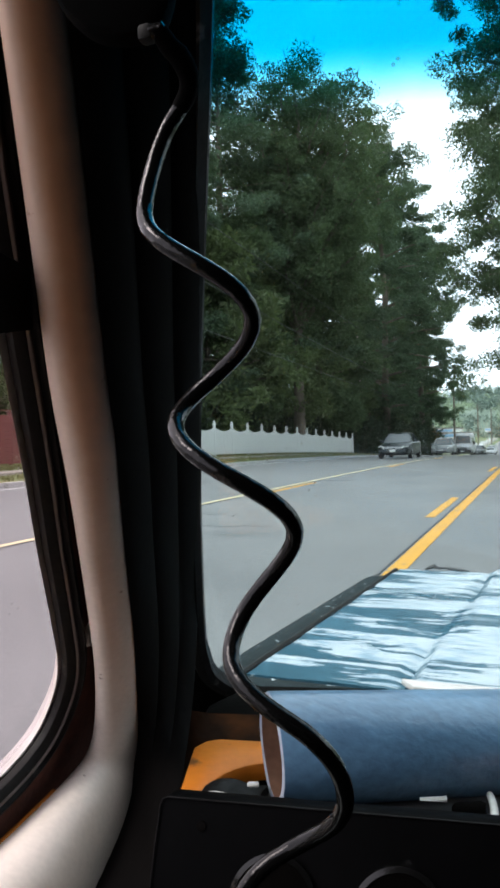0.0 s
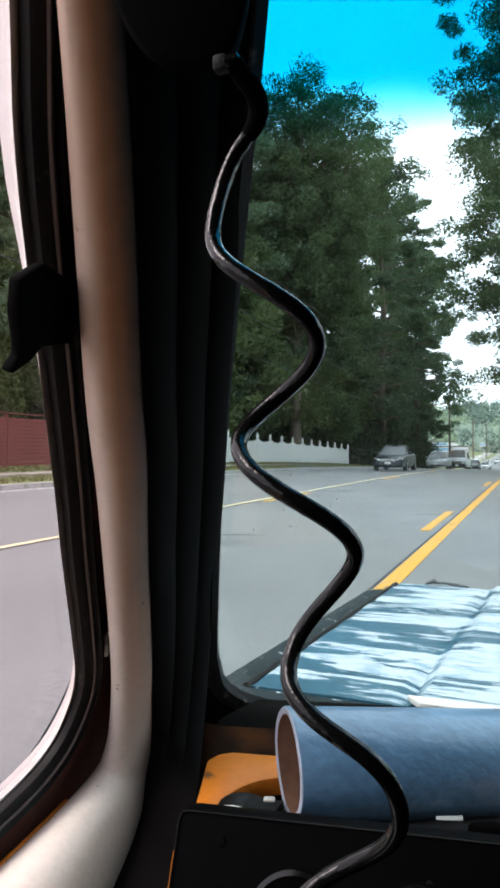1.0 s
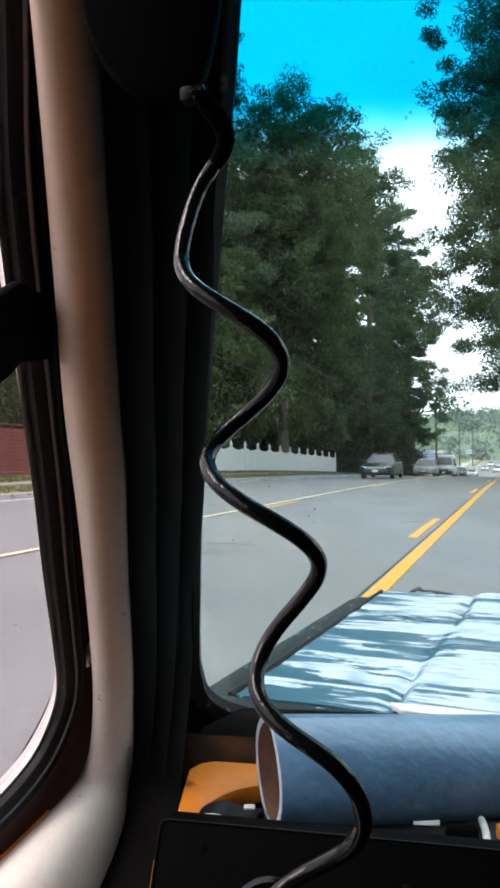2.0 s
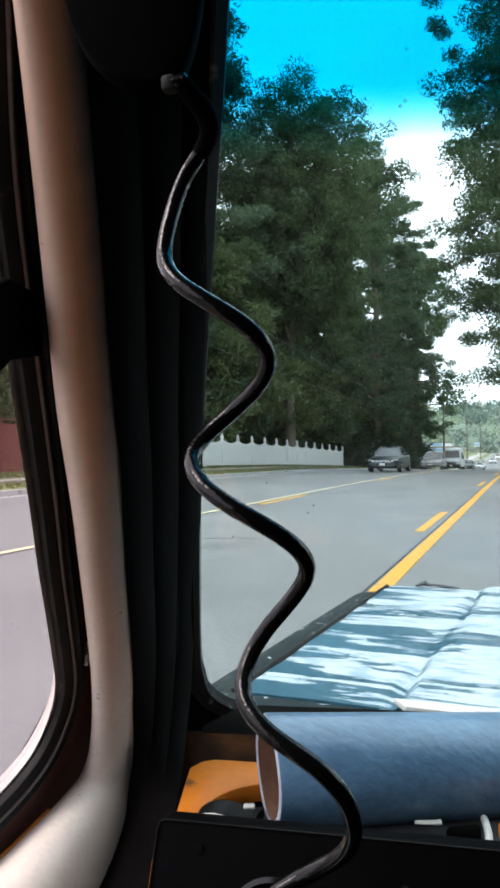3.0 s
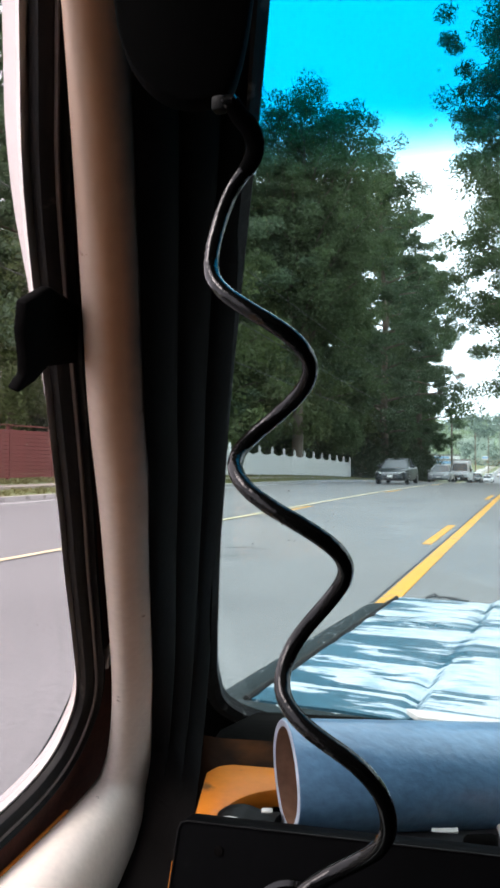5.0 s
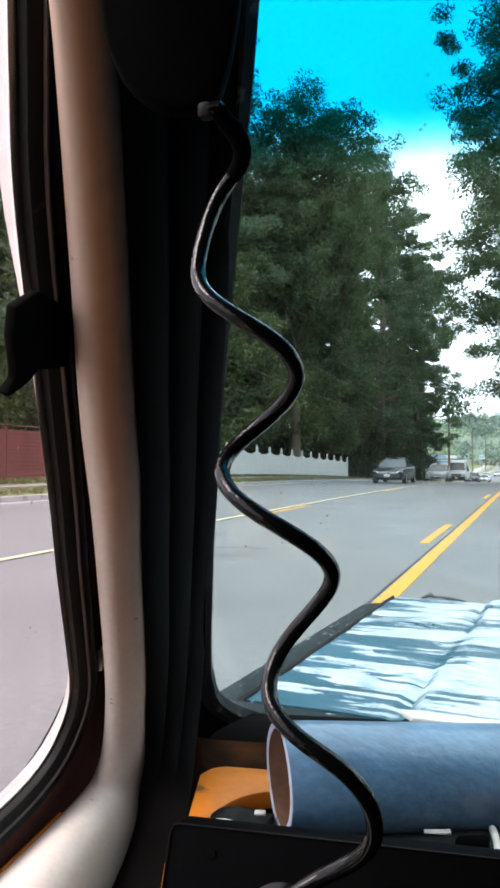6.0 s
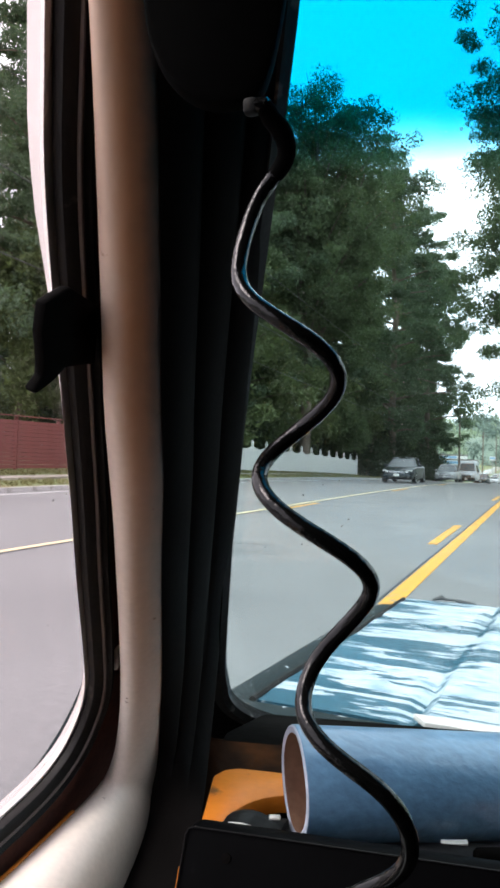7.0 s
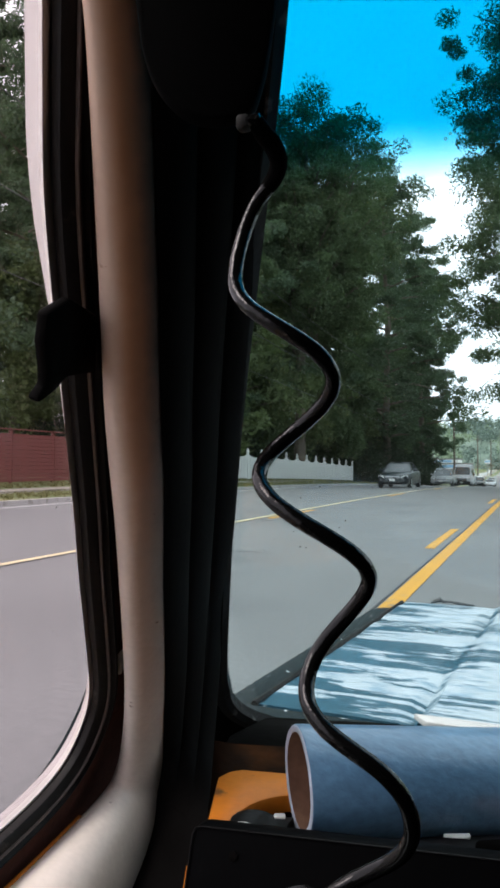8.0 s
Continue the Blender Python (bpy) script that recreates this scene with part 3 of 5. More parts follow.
down = bmesh.ops.extrude_edge_only(bm, edges=edge)["geom"]
bmesh.ops.translate(bm, verts=[v for v in down if isinstance(v, bmesh.types.BMVert)], vec=(0, 0, -0.03))
bonnet = part("bonnet", bm, HOOD_PAINT, vehicle, "blue bonnet with peeling chalky clear coat and painted sky glare")
# black tube added to draw the dark gap between bonnet and wing
part("bonnet_gap_line", tube([Vector((-0.3550 + 0.028 * (y - 0.86) / 0.9, y, 0.7385 - 0.03 * (y - 0.875))) for y in (0.86, 1.1, 1.4, 1.65, 1.79)], 0.0048, 8), RUBBER, bonnet, "black strip drawn as the dark gap beside the bonnet")
part("bonnet_ornament", loft([[Vector((x, 1.785 + 0.008 * math.cos(a) * s, 0.716 + h + 0.005 * math.sin(a) * s)) for a in (k * math.pi / 4 for k in range(8))] for x, s, h in ((-0.255, 0.4, 0.000), (-0.245, 0.9, 0.004), (-0.232, 1.3, 0.009), (-0.222, 0.7, 0.004), (-0.205, 0.5, 0.005), (-0.19, 0.9, 0.003), (-0.165, 0.6, 0.001), (-0.15, 0.3, 0.000))]), DARK_METAL, bonnet, "small dark bonnet fitting")
# wing beside the bonnet and the scuttle under the glass
rings = []
for j in range(24):
    y = 0.60 + 1.2 * j / 23
    x = -0.3605 + 0.028 * (y - 0.86) / 0.9
    z = 0.733 - 0.03 * (y - 0.875)
    dip = -3.5 * max(0.0, y - 1.70) ** 2
    rings.append([Vector((x, y, z + dip - 0.02)), Vector((x, y, z + dip)), Vector((x - 0.018, y, z + 0.004 + dip)), Vector((x - 0.040, y, z + 0.001 + dip)), Vector((x - 0.056, y, z - 0.008 + dip)), Vector((x - 0.067, y, z - 0.03 + dip)), Vector((x - 0.071, y, z - 0.36)), Vector((x, y, z - 0.36))])
part("front_wing", loft(rings), BODY_BLUE, vehicle, "dull blue front wing, scratched")
part("scuttle", slab([Vector((-0.375, 0.71, 0.742)), Vector((-0.375, 0.858, 0.739)), Vector((1.10, 0.858, 0.739)), Vector((1.10, 0.82, 0.742)), Vector((0.3, 0.74, 0.742))], (0, 0, -1), 0.02, 0.003), BODY_BLUE, vehicle, "blue scuttle panel below the windscreen")
part("bonnet_strip", slab([Vector((-0.13, 0.838, 0.7465)), Vector((-0.148, 0.862, 0.7465)), Vector((1.0, 0.862, 0.7545)), Vector((1.0, 0.81, 0.7545))], (0, 0, 1), 0.008, 0.002), LIP_WHITE, vehicle, "pale bonnet edge strip")
part("nose_panel", boxed((1.50, 0.03, 0.34), (0.38, 1.87, 0.46), 0.008), BODY_BLUE, vehicle, "dull blue nose panel")

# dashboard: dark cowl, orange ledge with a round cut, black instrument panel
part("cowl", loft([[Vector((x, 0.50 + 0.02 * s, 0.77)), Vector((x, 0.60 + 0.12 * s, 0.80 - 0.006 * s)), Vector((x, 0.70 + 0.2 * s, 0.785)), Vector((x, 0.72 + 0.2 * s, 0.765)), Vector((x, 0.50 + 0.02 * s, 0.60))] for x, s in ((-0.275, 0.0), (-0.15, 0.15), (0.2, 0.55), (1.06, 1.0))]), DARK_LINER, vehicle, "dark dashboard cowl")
ledge = [(-0.249, 0.516), (-0.226, 0.447), (-0.2125, 0.4515)]
ledge += [(-0.166 - 0.045 * math.cos(a), 0.463 + 0.051 * math.sin(a)) for a in (radians(d) for d in range(10, 91, 10))]
ledge += [(-0.135, 0.5155), (-0.135, 0.556), (-0.20, 0.545), (-0.236, 0.5375), (-0.245, 0.530)]
part("dash_ledge", slab([Vector((x, y, 0.800)) for x, y in ledge], (0, 0, -1), 0.014, 0.002), ORANGE, vehicle, "orange painted dashboard ledge with a round cut")
# corner coloured as orange paint lying in shade
part("dash_corner", loft([[Vector(p) for p in r] for r in (
    [(-0.272, 0.556, 0.812), (-0.253, 0.500, 0.772), (-0.252, 0.447, 0.74), (-0.262, 0.447, 0.74), (-0.275, 0.52, 0.772)],
    [(-0.262, 0.575, 0.8035), (-0.247, 0.523, 0.799), (-0.226, 0.449, 0.797), (-0.226, 0.449, 0.74), (-0.262, 0.60, 0.772)],
    [(-0.195, 0.600, 0.8005), (-0.195, 0.547, 0.799), (-0.195, 0.545, 0.788), (-0.195, 0.56, 0.74), (-0.195, 0.62, 0.772)])]), SHADED_COWL, vehicle, "dashboard corner under the windscreen, orange paint with shade in its colour")

px_axis = Vector((0.200, 0.020, 0.008)).normalized()
corner = Vector((-0.213, 0.400, 0.823))
down_axis = Vector((-0.003, -0.010, -0.047)).normalized()
panel_out = [corner + px_axis * a + down_axis * b for a, b in ((0.006, 0.0), (0.0018, 0.0018), (0.0, 0.006), (0.0, 0.30), (0.62, 0.30), (0.62, 0.006), (0.614, 0.0))]
face_n = px_axis.cross(down_axis).normalized()
if face_n.y > 0:
    face_n = -face_n
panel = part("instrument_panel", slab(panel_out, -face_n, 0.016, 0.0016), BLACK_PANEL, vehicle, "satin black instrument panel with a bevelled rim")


def on_panel(a, b, out=0.0):
    return corner + px_axis * a + down_axis * b + face_n * out


# tube added along the edge to draw its thin highlight
part("panel_rim", tube([on_panel(a, b, 0.0008) for a, b in ((0.0005, 0.30), (0.0005, 0.006), (0.002, 0.002), (0.006, 0.0008), (0.2, 0.0008), (0.614, 0.0008))], 0.0005, 6), GASKET, panel, "thin rim added as the edge highlight of the panel")


def round_on_panel(name, a, b, r, rim, mat, label, tall=0.003):
    rings = []
    for rr, h in ((r, 0.0), (r, tall), (r - rim, tall * 1.25), (r - rim, 0.001)):
        rings.append([on_panel(a + rr * math.cos(t), b + rr * math.sin(t), h) for t in (2 * math.pi * k / 40 for k in range(40))])
    part(name, loft(rings), mat, panel, label)


for a in (0.078, 0.150, 0.222):
    round_on_panel("gauge_bezel", a, 0.052, 0.026, 0.003, BEZEL, "glossy black gauge bezel")
    round_on_panel("gauge_face", a, 0.052, 0.0225, 0.022, DARK_LINER, "dark gauge face")
round_on_panel("panel_screw", 0.029, 0.016, 0.0030, 0.0022, BLACK_TRIM, "dull panel screw", 0.0008)
part("panel_trim", slab([on_panel(-0.0015, 0.028, -0.020), on_panel(-0.0035, 0.028, -0.020), on_panel(-0.0035, 0.30, -0.020), on_panel(-0.0015, 0.30, -0.020)], face_n, 0.012), ORANGE, vehicle, "thin orange edge beside the panel")
part("wiper_switch", loft([[Vector((-0.212 + 0.039 * u, 0.470 + 0.012 * u - t, 0.790 + z * (0.6 + 0.4 * math.sin(math.pi * min(1, u * 1.2 + 0.15))))) for t, z in ((0, 0), (0, 0.012), (0.010, 0.014), (0.022, 0.011), (0.022, 0))] for u in (0, 0.06, 0.13, 0.2, 0.35, 0.5, 0.65, 0.8, 1.0)]), GASKET, vehicle, "dark dash fitting")
part("fitting_rim", tube([Vector((-0.2125, 0.4475, 0.789))] + [Vector((-0.212 + 0.039 * u, 0.4475 + 0.012 * u, 0.791 + 0.0115 * (0.6 + 0.4 * math.sin(math.pi * min(1, u * 1.2 + 0.15))))) for u in (0.0, 0.06, 0.13, 0.2, 0.35, 0.5, 0.65, 0.8, 1.0)], 0.0008, 8), WHITE_PLASTIC, vehicle, "pale rim of the dash fitting")
part("switch_tab", boxed((0.008, 0.006, 0.002), (-0.178, 0.466, 0.8045), 0.001, pose(0, 0, 0, 0, 0, 20)), WHITE_PLASTIC, vehicle, "white plastic tab")
part("dash_pad", loft([[Vector((x, y0, 0.780)), Vector((x, y0, 0.787)), Vector((x, y0 + 0.03, 0.789)), Vector((x, y0 + 0.06, 0.787)), Vector((x, y0 + 0.06, 0.775))] for x, y0 in ((-0.175, 0.455), (-0.09, 0.470), (0.0, 0.485), (0.35, 0.56))]), DARK_METAL, vehicle, "worn dark dash top strip")
part("dash_lever", tube(smooth_path([Vector((-0.026, 0.530, 0.792)), Vector((-0.022, 0.505, 0.796)), Vector((-0.019, 0.485, 0.792)), Vector((-0.010, 0.47, 0.785))], 5), 0.0026, 10), WHITE_PLASTIC, vehicle, "aged white dash lever")
part("dash_clip", slab([Vector((-0.070, 0.500, 0.7978)), Vector((-0.053, 0.507, 0.7962)), Vector((-0.0525, 0.507, 0.7985)), Vector((-0.0555, 0.506, 0.7980))], (0.2, -1, 0), 0.006, 0.0006), WHITE_PLASTIC, vehicle, "white clip under the roll")
part("dash_knob", loft([[Vector((-0.040 + dx, 0.499 + 0.25 * dx + r * math.cos(t), 0.7925 + r * math.sin(t))) for t in (2 * math.pi * k / 20 for k in range(20))] for dx, r in ((-0.008, 0.004), (-0.006, 0.006), (0.004, 0.0072), (0.010, 0.0078), (0.013, 0.0066), (0.0135, 0.003))]), DARK_LINER, vehicle, "dull black knob under the roll")
part("dash_flap", slab([Vector((-0.012, 0.490, 0.8035)), Vector((0.07, 0.514, 0.806)), Vector((0.07, 0.532, 0.806)), Vector((-0.016, 0.506, 0.8035))], (0, 0, -1), 0.010, 0.002), ORANGE, vehicle, "orange painted dash edge beyond the lever")

# unseen roof, rear, floor and far side close the cab and keep light out
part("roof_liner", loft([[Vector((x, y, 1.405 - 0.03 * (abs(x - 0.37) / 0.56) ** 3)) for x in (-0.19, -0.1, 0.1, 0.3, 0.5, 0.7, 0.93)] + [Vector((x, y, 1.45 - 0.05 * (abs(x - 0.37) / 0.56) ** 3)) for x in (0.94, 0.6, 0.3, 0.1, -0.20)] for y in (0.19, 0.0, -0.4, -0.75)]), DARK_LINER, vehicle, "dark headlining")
part("header_rail", loft([[Vector((x, y0, 1.30)), Vector((x, y0 - 0.03, 1.315)), Vector((x, y0 - 0.06, 1.40)), Vector((x, y0 - 0.02, 1.43))] for x, y0 in ((-0.10, 0.27), (0.3, 0.42), (0.95, 0.62))]), BLACK_TRIM, vehicle, "black windscreen header")
part("roof_skin", slab([Vector((-0.20, 0.25, 1.43)), Vector((0.96, 0.62, 1.43)), Vector((0.96, -0.80, 1.43)), Vector((-0.20, -0.80, 1.43))], (0, 0, 1), 0.03, 0.006), BODY_BLUE, vehicle, "blue roof skin")
part("rear_side", slab([on_side(-0.74, 1.40, -0.02), on_side(-0.74, 0.30, -0.02), on_side(-0.80, 0.30, -0.02), on_side(-0.80, 1.40, -0.02)], SIDE_N, 0.02, 0.003), DARK_LINER, vehicle, "dark side panel behind the door")
part("rear_bulkhead", boxed((1.46, 0.03, 1.15), (0.38, -0.80, 0.86), 0.004), DARK_LINER, vehicle, "unseen windowless rear wall that keeps the cab dark")
part("cab_floor", boxed((1.46, 1.60, 0.03), (0.38, -0.02, 0.24), 0.004), DARK_LINER, vehicle, "dark cab floor")
# solid far side without a window, added to block light
part("far_wall", slab([Vector((1.08, 1.05, 0.26)), Vector((1.10, 1.05, 0.84)), Vector((0.92, 0.60, 1.43)), Vector((0.92, -0.80, 1.43)), Vector((1.10, -0.80, 0.84)), Vector((1.08, -0.80, 0.26))], (1, 0, 0), 0.03, 0.004), DARK_LINER, vehicle, "unseen windowless far side that keeps the cab dark")
for y0, y1 in ((0.62, 0.95), (-0.78, -0.66)):
    part("far_pillar", slab([Vector((1.10, y1, 0.835)), Vector((0.93, y1 - (0.36 if y1 > 0 else 0), 1.44)), Vector((0.93, y0 - (0.10 if y1 > 0 else 0), 1.44)), Vector((1.10, y0 + 0.16, 0.835))], (1, 0, 0.25), 0.03, 0.003), DARK_LINER, vehicle, "dark far window pillar")
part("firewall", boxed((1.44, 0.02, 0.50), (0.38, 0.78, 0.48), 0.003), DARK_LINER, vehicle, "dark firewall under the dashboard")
for x in (-0.30, 1.0):
    for y in (1.35, -0.55):
        wheel = part("wheel", loft([[Vector((x + dx, y + r * math.cos(t), 0.28 + r * math.sin(t))) for t in (2 * math.pi * k / 32 for k in range(32))] for dx, r in ((-0.08, 0.20), (-0.085, 0.26), (-0.06, 0.28), (0.06, 0.28), (0.085, 0.26), (0.08, 0.20))]), RUBBER, vehicle, "black road wheel")

# sun visor end above the cord
visor = smooth_path([Vector((-0.150, 0.205, 1.330)), Vector((-0.138, 0.202, 1.230)), Vector((-0.132, 0.203, 1.200)), Vector((-0.118, 0.206, 1.183)), Vector((-0.100, 0.209, 1.180)), Vector((-0.092, 0.213, 1.188)), Vector((-0.086, 0.217, 1.230)), Vector((-0.08, 0.222, 1.330))], 5)
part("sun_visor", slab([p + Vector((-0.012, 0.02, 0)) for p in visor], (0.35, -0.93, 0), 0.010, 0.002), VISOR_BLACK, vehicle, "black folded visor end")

# ---------------------------------------------------------------- loose things in the cab
roll_axis = Vector((0.83, 0.55, -0.085)).normalized()
roll_end = Vector((-0.168, 0.478, 0.8265))
side_v = Vector((0, 0, 1)).cross(roll_axis)
roll = thing("vinyl_roll", roll_end - Vector((0, 0, 0.0375)), "roll of grained blue vinyl lying along the dashboard", "roll")
inv = Matrix.Translation(-roll.location)


def roll_ring(d, r, n=64, wob=0.0):
    return [roll_end + roll_axis * (d + wob * math.sin(3 * a + 1)) + r * (1 + 0.012 * math.sin(2 * a + 0.7)) * (math.cos(a) * Vector((0, 0, 1)) + math.sin(a) * side_v) for a in (2 * math.pi * k / n for k in range(n))]


for nm, rr, mt, lb in (("outer_sheet", [roll_ring(d, 0.0375 - (0.0008 if d < 0.001 else 0), wob=0.0003) for d in (0.0, 0.0015, 0.1, 0.25, 0.45, 0.7)], BLUE_VINYL, "blue grained outer sheet"),
                       ("cut_edge", [roll_ring(d, r, wob=0.0003) for d, r in ((0.0, 0.0368), (-0.0008, 0.0358), (-0.0008, 0.0330), (0.0, 0.0318))], PALE_EDGE, "pale cut edge"),
                       ("inner_core", [roll_ring(d, r, wob=0.0003 if d < 0.01 else 0) for d, r in ((0.0, 0.0318), (0.02, 0.0316), (0.3, 0.0316), (0.69, 0.0316))], CARD, "brown cardboard core")):
    bm = loft(rr, caps=False)
    bmesh.ops.transform(bm, matrix=inv, verts=bm.verts)
    part(nm, bm, mt, roll, lb)

# spiral cord that hangs from the visor's end down in front of the panel
CORD_C = [(1.180, -0.0955), (1.150, -0.0950), (1.107, -0.0866), (1.067, -0.0824), (1.035, -0.0765), (1.000, -0.0691), (0.964, -0.0642), (0.928, -0.0612), (0.880, -0.0607)]
CORD_R = [(1.180, 0.0085), (1.150, 0.0095), (1.107, 0.0180), (1.067, 0.0135), (1.035, 0.0195), (1.000, 0.0120), (0.981, 0.0120), (0.964, 0.0195), (0.928, 0.0175), (0.880, 0.02)]
CORD_P = [(1.1615, 0.0), (1.156, 0.36), (1.1475, 0.68), (1.136, 0.86), (1.115, 1.12), (1.103, 1.36), (1.094, 1.62), (1.083, 2.0), (1.052, 3.0), (1.018, 4.0), (0.981, 5.0), (0.963, 5.68), (0.949, 5.91), (0.941, 6.0), (0.931, 6.16), (0.922, 6.32), (0.914, 6.52), (0.906, 6.78), (0.898, 7.1), (0.870, 8.0)]


def between(table, z):
    zs = np.array([r[0] for r in table][::-1])
    return float(np.interp(z, zs, np.array([r[1] for r in table][::-1])))


spiral = [Vector((-0.099, 0.206, 1.1690)), Vector((-0.0945, 0.206, 1.1692)), Vector((-0.090, 0.208, 1.1685))]
for k in range(0, 190):
    z = 1.1615 - (1.1615 - 0.885) * k / 189
    half_turn = between(CORD_P, z) * math.pi
    r = between(CORD_R, z)
    spiral.append(Vector((between(CORD_C, z) + r * math.cos(half_turn), 0.214 + 0.75 * r * math.sin(half_turn), z)))
flat = np.array([p[:] for p in spiral])
for k in range(3):
    flat[2:-2] = (flat[:-4] + flat[1:-3] + flat[2:-2] + flat[3:-1] + flat[4:]) / 5
spiral = [Vector(p) for p in flat]
cord = tagged(part("spiral_cord", tube(spiral, 0.0027, 14), CORD, None, "glossy black spiral cord hanging from the visor"), category="cord")
part("sleeve", tube(spiral[1:11], 0, 12, [0.0028, 0.0032, 0.0034, 0.0034, 0.0033, 0.0032, 0.0031, 0.0030, 0.0029, 0.0027]), VISOR_BLACK, cord, "thicker black sleeve at the top")
part("clip", boxed((0.005, 0.005, 0.0052), (-0.0985, 0.2058, 1.1688), 0.0014), CLIP_METAL, cord, "dull grey metal clip")


# ---------------------------------------------------------------- ground and road
def ground_z(x):
    """Height of the land across the road: it climbs a little past the kerbs."""
    return float(np.interp(x, [-2500, -300, -60, -30, -20, -16, -12.7, -12.6, 5.1, 5.2, 9, 20, 60, 2500], [6, 6, 1.8, 0.9, 0.50, 0.27, 0.12, -0.08, -0.08, 0.12, 0.2, 0.5, 1.5, 6]))


DROP_Y = np.arange(-60, 1001, 2.0)
DROP_Z = np.cumsum(2.0 * np.interp(DROP_Y - 1, [18, 68, 118, 150, 185, 230, 290, 340, 400], [0, -0.031, -0.027, -0.012, 0.006, 0.022, 0.03, 0.02, 0.0]))


def drop(y):
    """The road runs level, tips over a gentle crest into a dip and climbs again far off."""
    return float(np.interp(y, DROP_Y, DROP_Z))


xs = [-2500, -900, -300, -120, -60, -42, -30, -25, -20, -18, -16, -14.3, -12.7, -12.6, 5.1, 5.2, 9, 20, 60, 300, 2500]
ys = [-600, -200, -60] + list(range(-40, 300, 6)) + [300, 320, 340, 360, 380, 420, 600, 1000, 2500]
bm = bmesh.new()
grid = [[bm.verts.new((x, y, drop(y) + ground_z(x) + (0.05 * noise.noise(Vector((x * 0.2, y * 0.2, 2))) if x < -16.5 or x > 9 else 0))) for x in xs] for y in ys]
for j in range(len(ys) - 1):
    for i in range(len(xs) - 1):
        bm.faces.new((grid[j][i], grid[j][i + 1], grid[j + 1][i + 1], grid[j + 1][i]))
tagged(part("ground", bm, GRASS, None, "mown grass with dry patches beside the road"), category="ground", kind="structure")


def strip(name, x0, x1, z, thick, y0, y1, mat, label, category, parent=None):
    """A long band that follows the fall of the road."""
    stops = [y0] + [y for y in range(-60, 420, 4) if y0 < y < y1] + [y1]
    rings = [[Vector((x0, y, drop(y) + z - thick)), Vector((x0, y, drop(y) + z)), Vector((x1, y, drop(y) + z)), Vector((x1, y, drop(y) + z - thick))] for y in stops]
    ob = part(name, loft(rings), mat, parent, label, smooth=False)
    return tagged(ob, category=category, kind="structure") if parent is None else ob


road = strip("road", -12.5, 5.0, 0.0, 0.06, -60, 400, ASPHALT, "grey weathered asphalt road with a centre turning lane", "road")
for x0, x1 in ((-12.72, -12.5), (5.0, 5.22)):
    strip("kerb", x0, x1, 0.13, 0.22, -60, 400, CONCRETE, "pale concrete kerb, stained", "kerb")
strip("pavement", -15.9, -14.5, 0.275, 0.14, -60, 400, PAVING, "narrow tan concrete pavement in the grass", "pavement")
# yellow lines of the turning lane: a solid line on the traffic's side, dashes inside
strip("solid_line", -1.11, -0.97, 0.006, 0.005, -60, 396, YELLOW, "worn solid yellow line", "", road)
strip("solid_line", -5.305, -5.205, 0.006, 0.005, -60, 396, CREAM_LINE, "faded cream line", "", road)
strip("tar_joint", -1.150, -1.130, 0.005, 0.004, -60, 396, TAR, "dark tar joint", "", road)
strip("tar_joint", -5.155, -5.135, 0.005, 0.004, -60, 396, TAR, "dark tar joint", "", road)
dash_mesh = None
for x in (-1.30, -4.99):
    for k in range(-1, 14):
        y = 9.3 + 12.2 * k + (4.0 if x < -3 else 0)
        if dash_mesh is None:
            d = part("dash", boxed((0.12, 3.0, 0.012), (0, 1.5, 0.002)), YELLOW, road, "worn yellow dash", smooth=False)
            dash_mesh = d.data
        else:
            d = tagged(new("dash", dash_mesh), "worn yellow dash")
            d.parent = road
        d.matrix_basis = pose(x, y, drop(y), math.degrees(math.atan2(drop(y + 3) - drop(y), 3)))
strip("edge_line", -12.15, -12.05, 0.006, 0.005, -60, 396, WHITE_LINE, "faded white edge line", "", road)


def turn_arrow(x, y):
    """White left-turn arrow of the turning lane: a shaft that bends into a broad head."""
    spine = smooth_path([Vector((0.35, 0, 0)), Vector((0.35, 1.3, 0)), Vector((0.05, 2.0, 0)), Vector((-0.45, 2.15, 0))], 6)
    rows = []
    for k, q in enumerate(spine):
        t = (spine[min(k + 1, len(spine) - 1)] - spine[max(k - 1, 0)]).normalized()
        side = Vector((-t.y, t.x, 0)) * 0.09
        rows.append([q - side, q + side, q + side + Vector((0, 0, 0.004)), q - side + Vector((0, 0, 0.004))])
    tip = spine[-1]
    rows += [[tip + Vector((-0.01, b, h)) for b, h in ((0.36, 0), (-0.36, 0), (-0.36, 0.004), (0.36, 0.004))],
             [tip + Vector((-0.75, b, h)) for b, h in ((0.02, 0), (-0.02, 0), (-0.02, 0.004), (0.02, 0.004))]]
    arrow = part("turn_arrow", loft(rows), WHITE_LINE, road, "worn white turning arrow", smooth=False)
    arrow.matrix_basis = pose(x, y, drop(y + 1) + 0.004, math.degrees(math.atan2(drop(y + 2.5) - drop(y), 2.5)))


turn_arrow(-3.1, 47.0)

rc = random.Random(9)
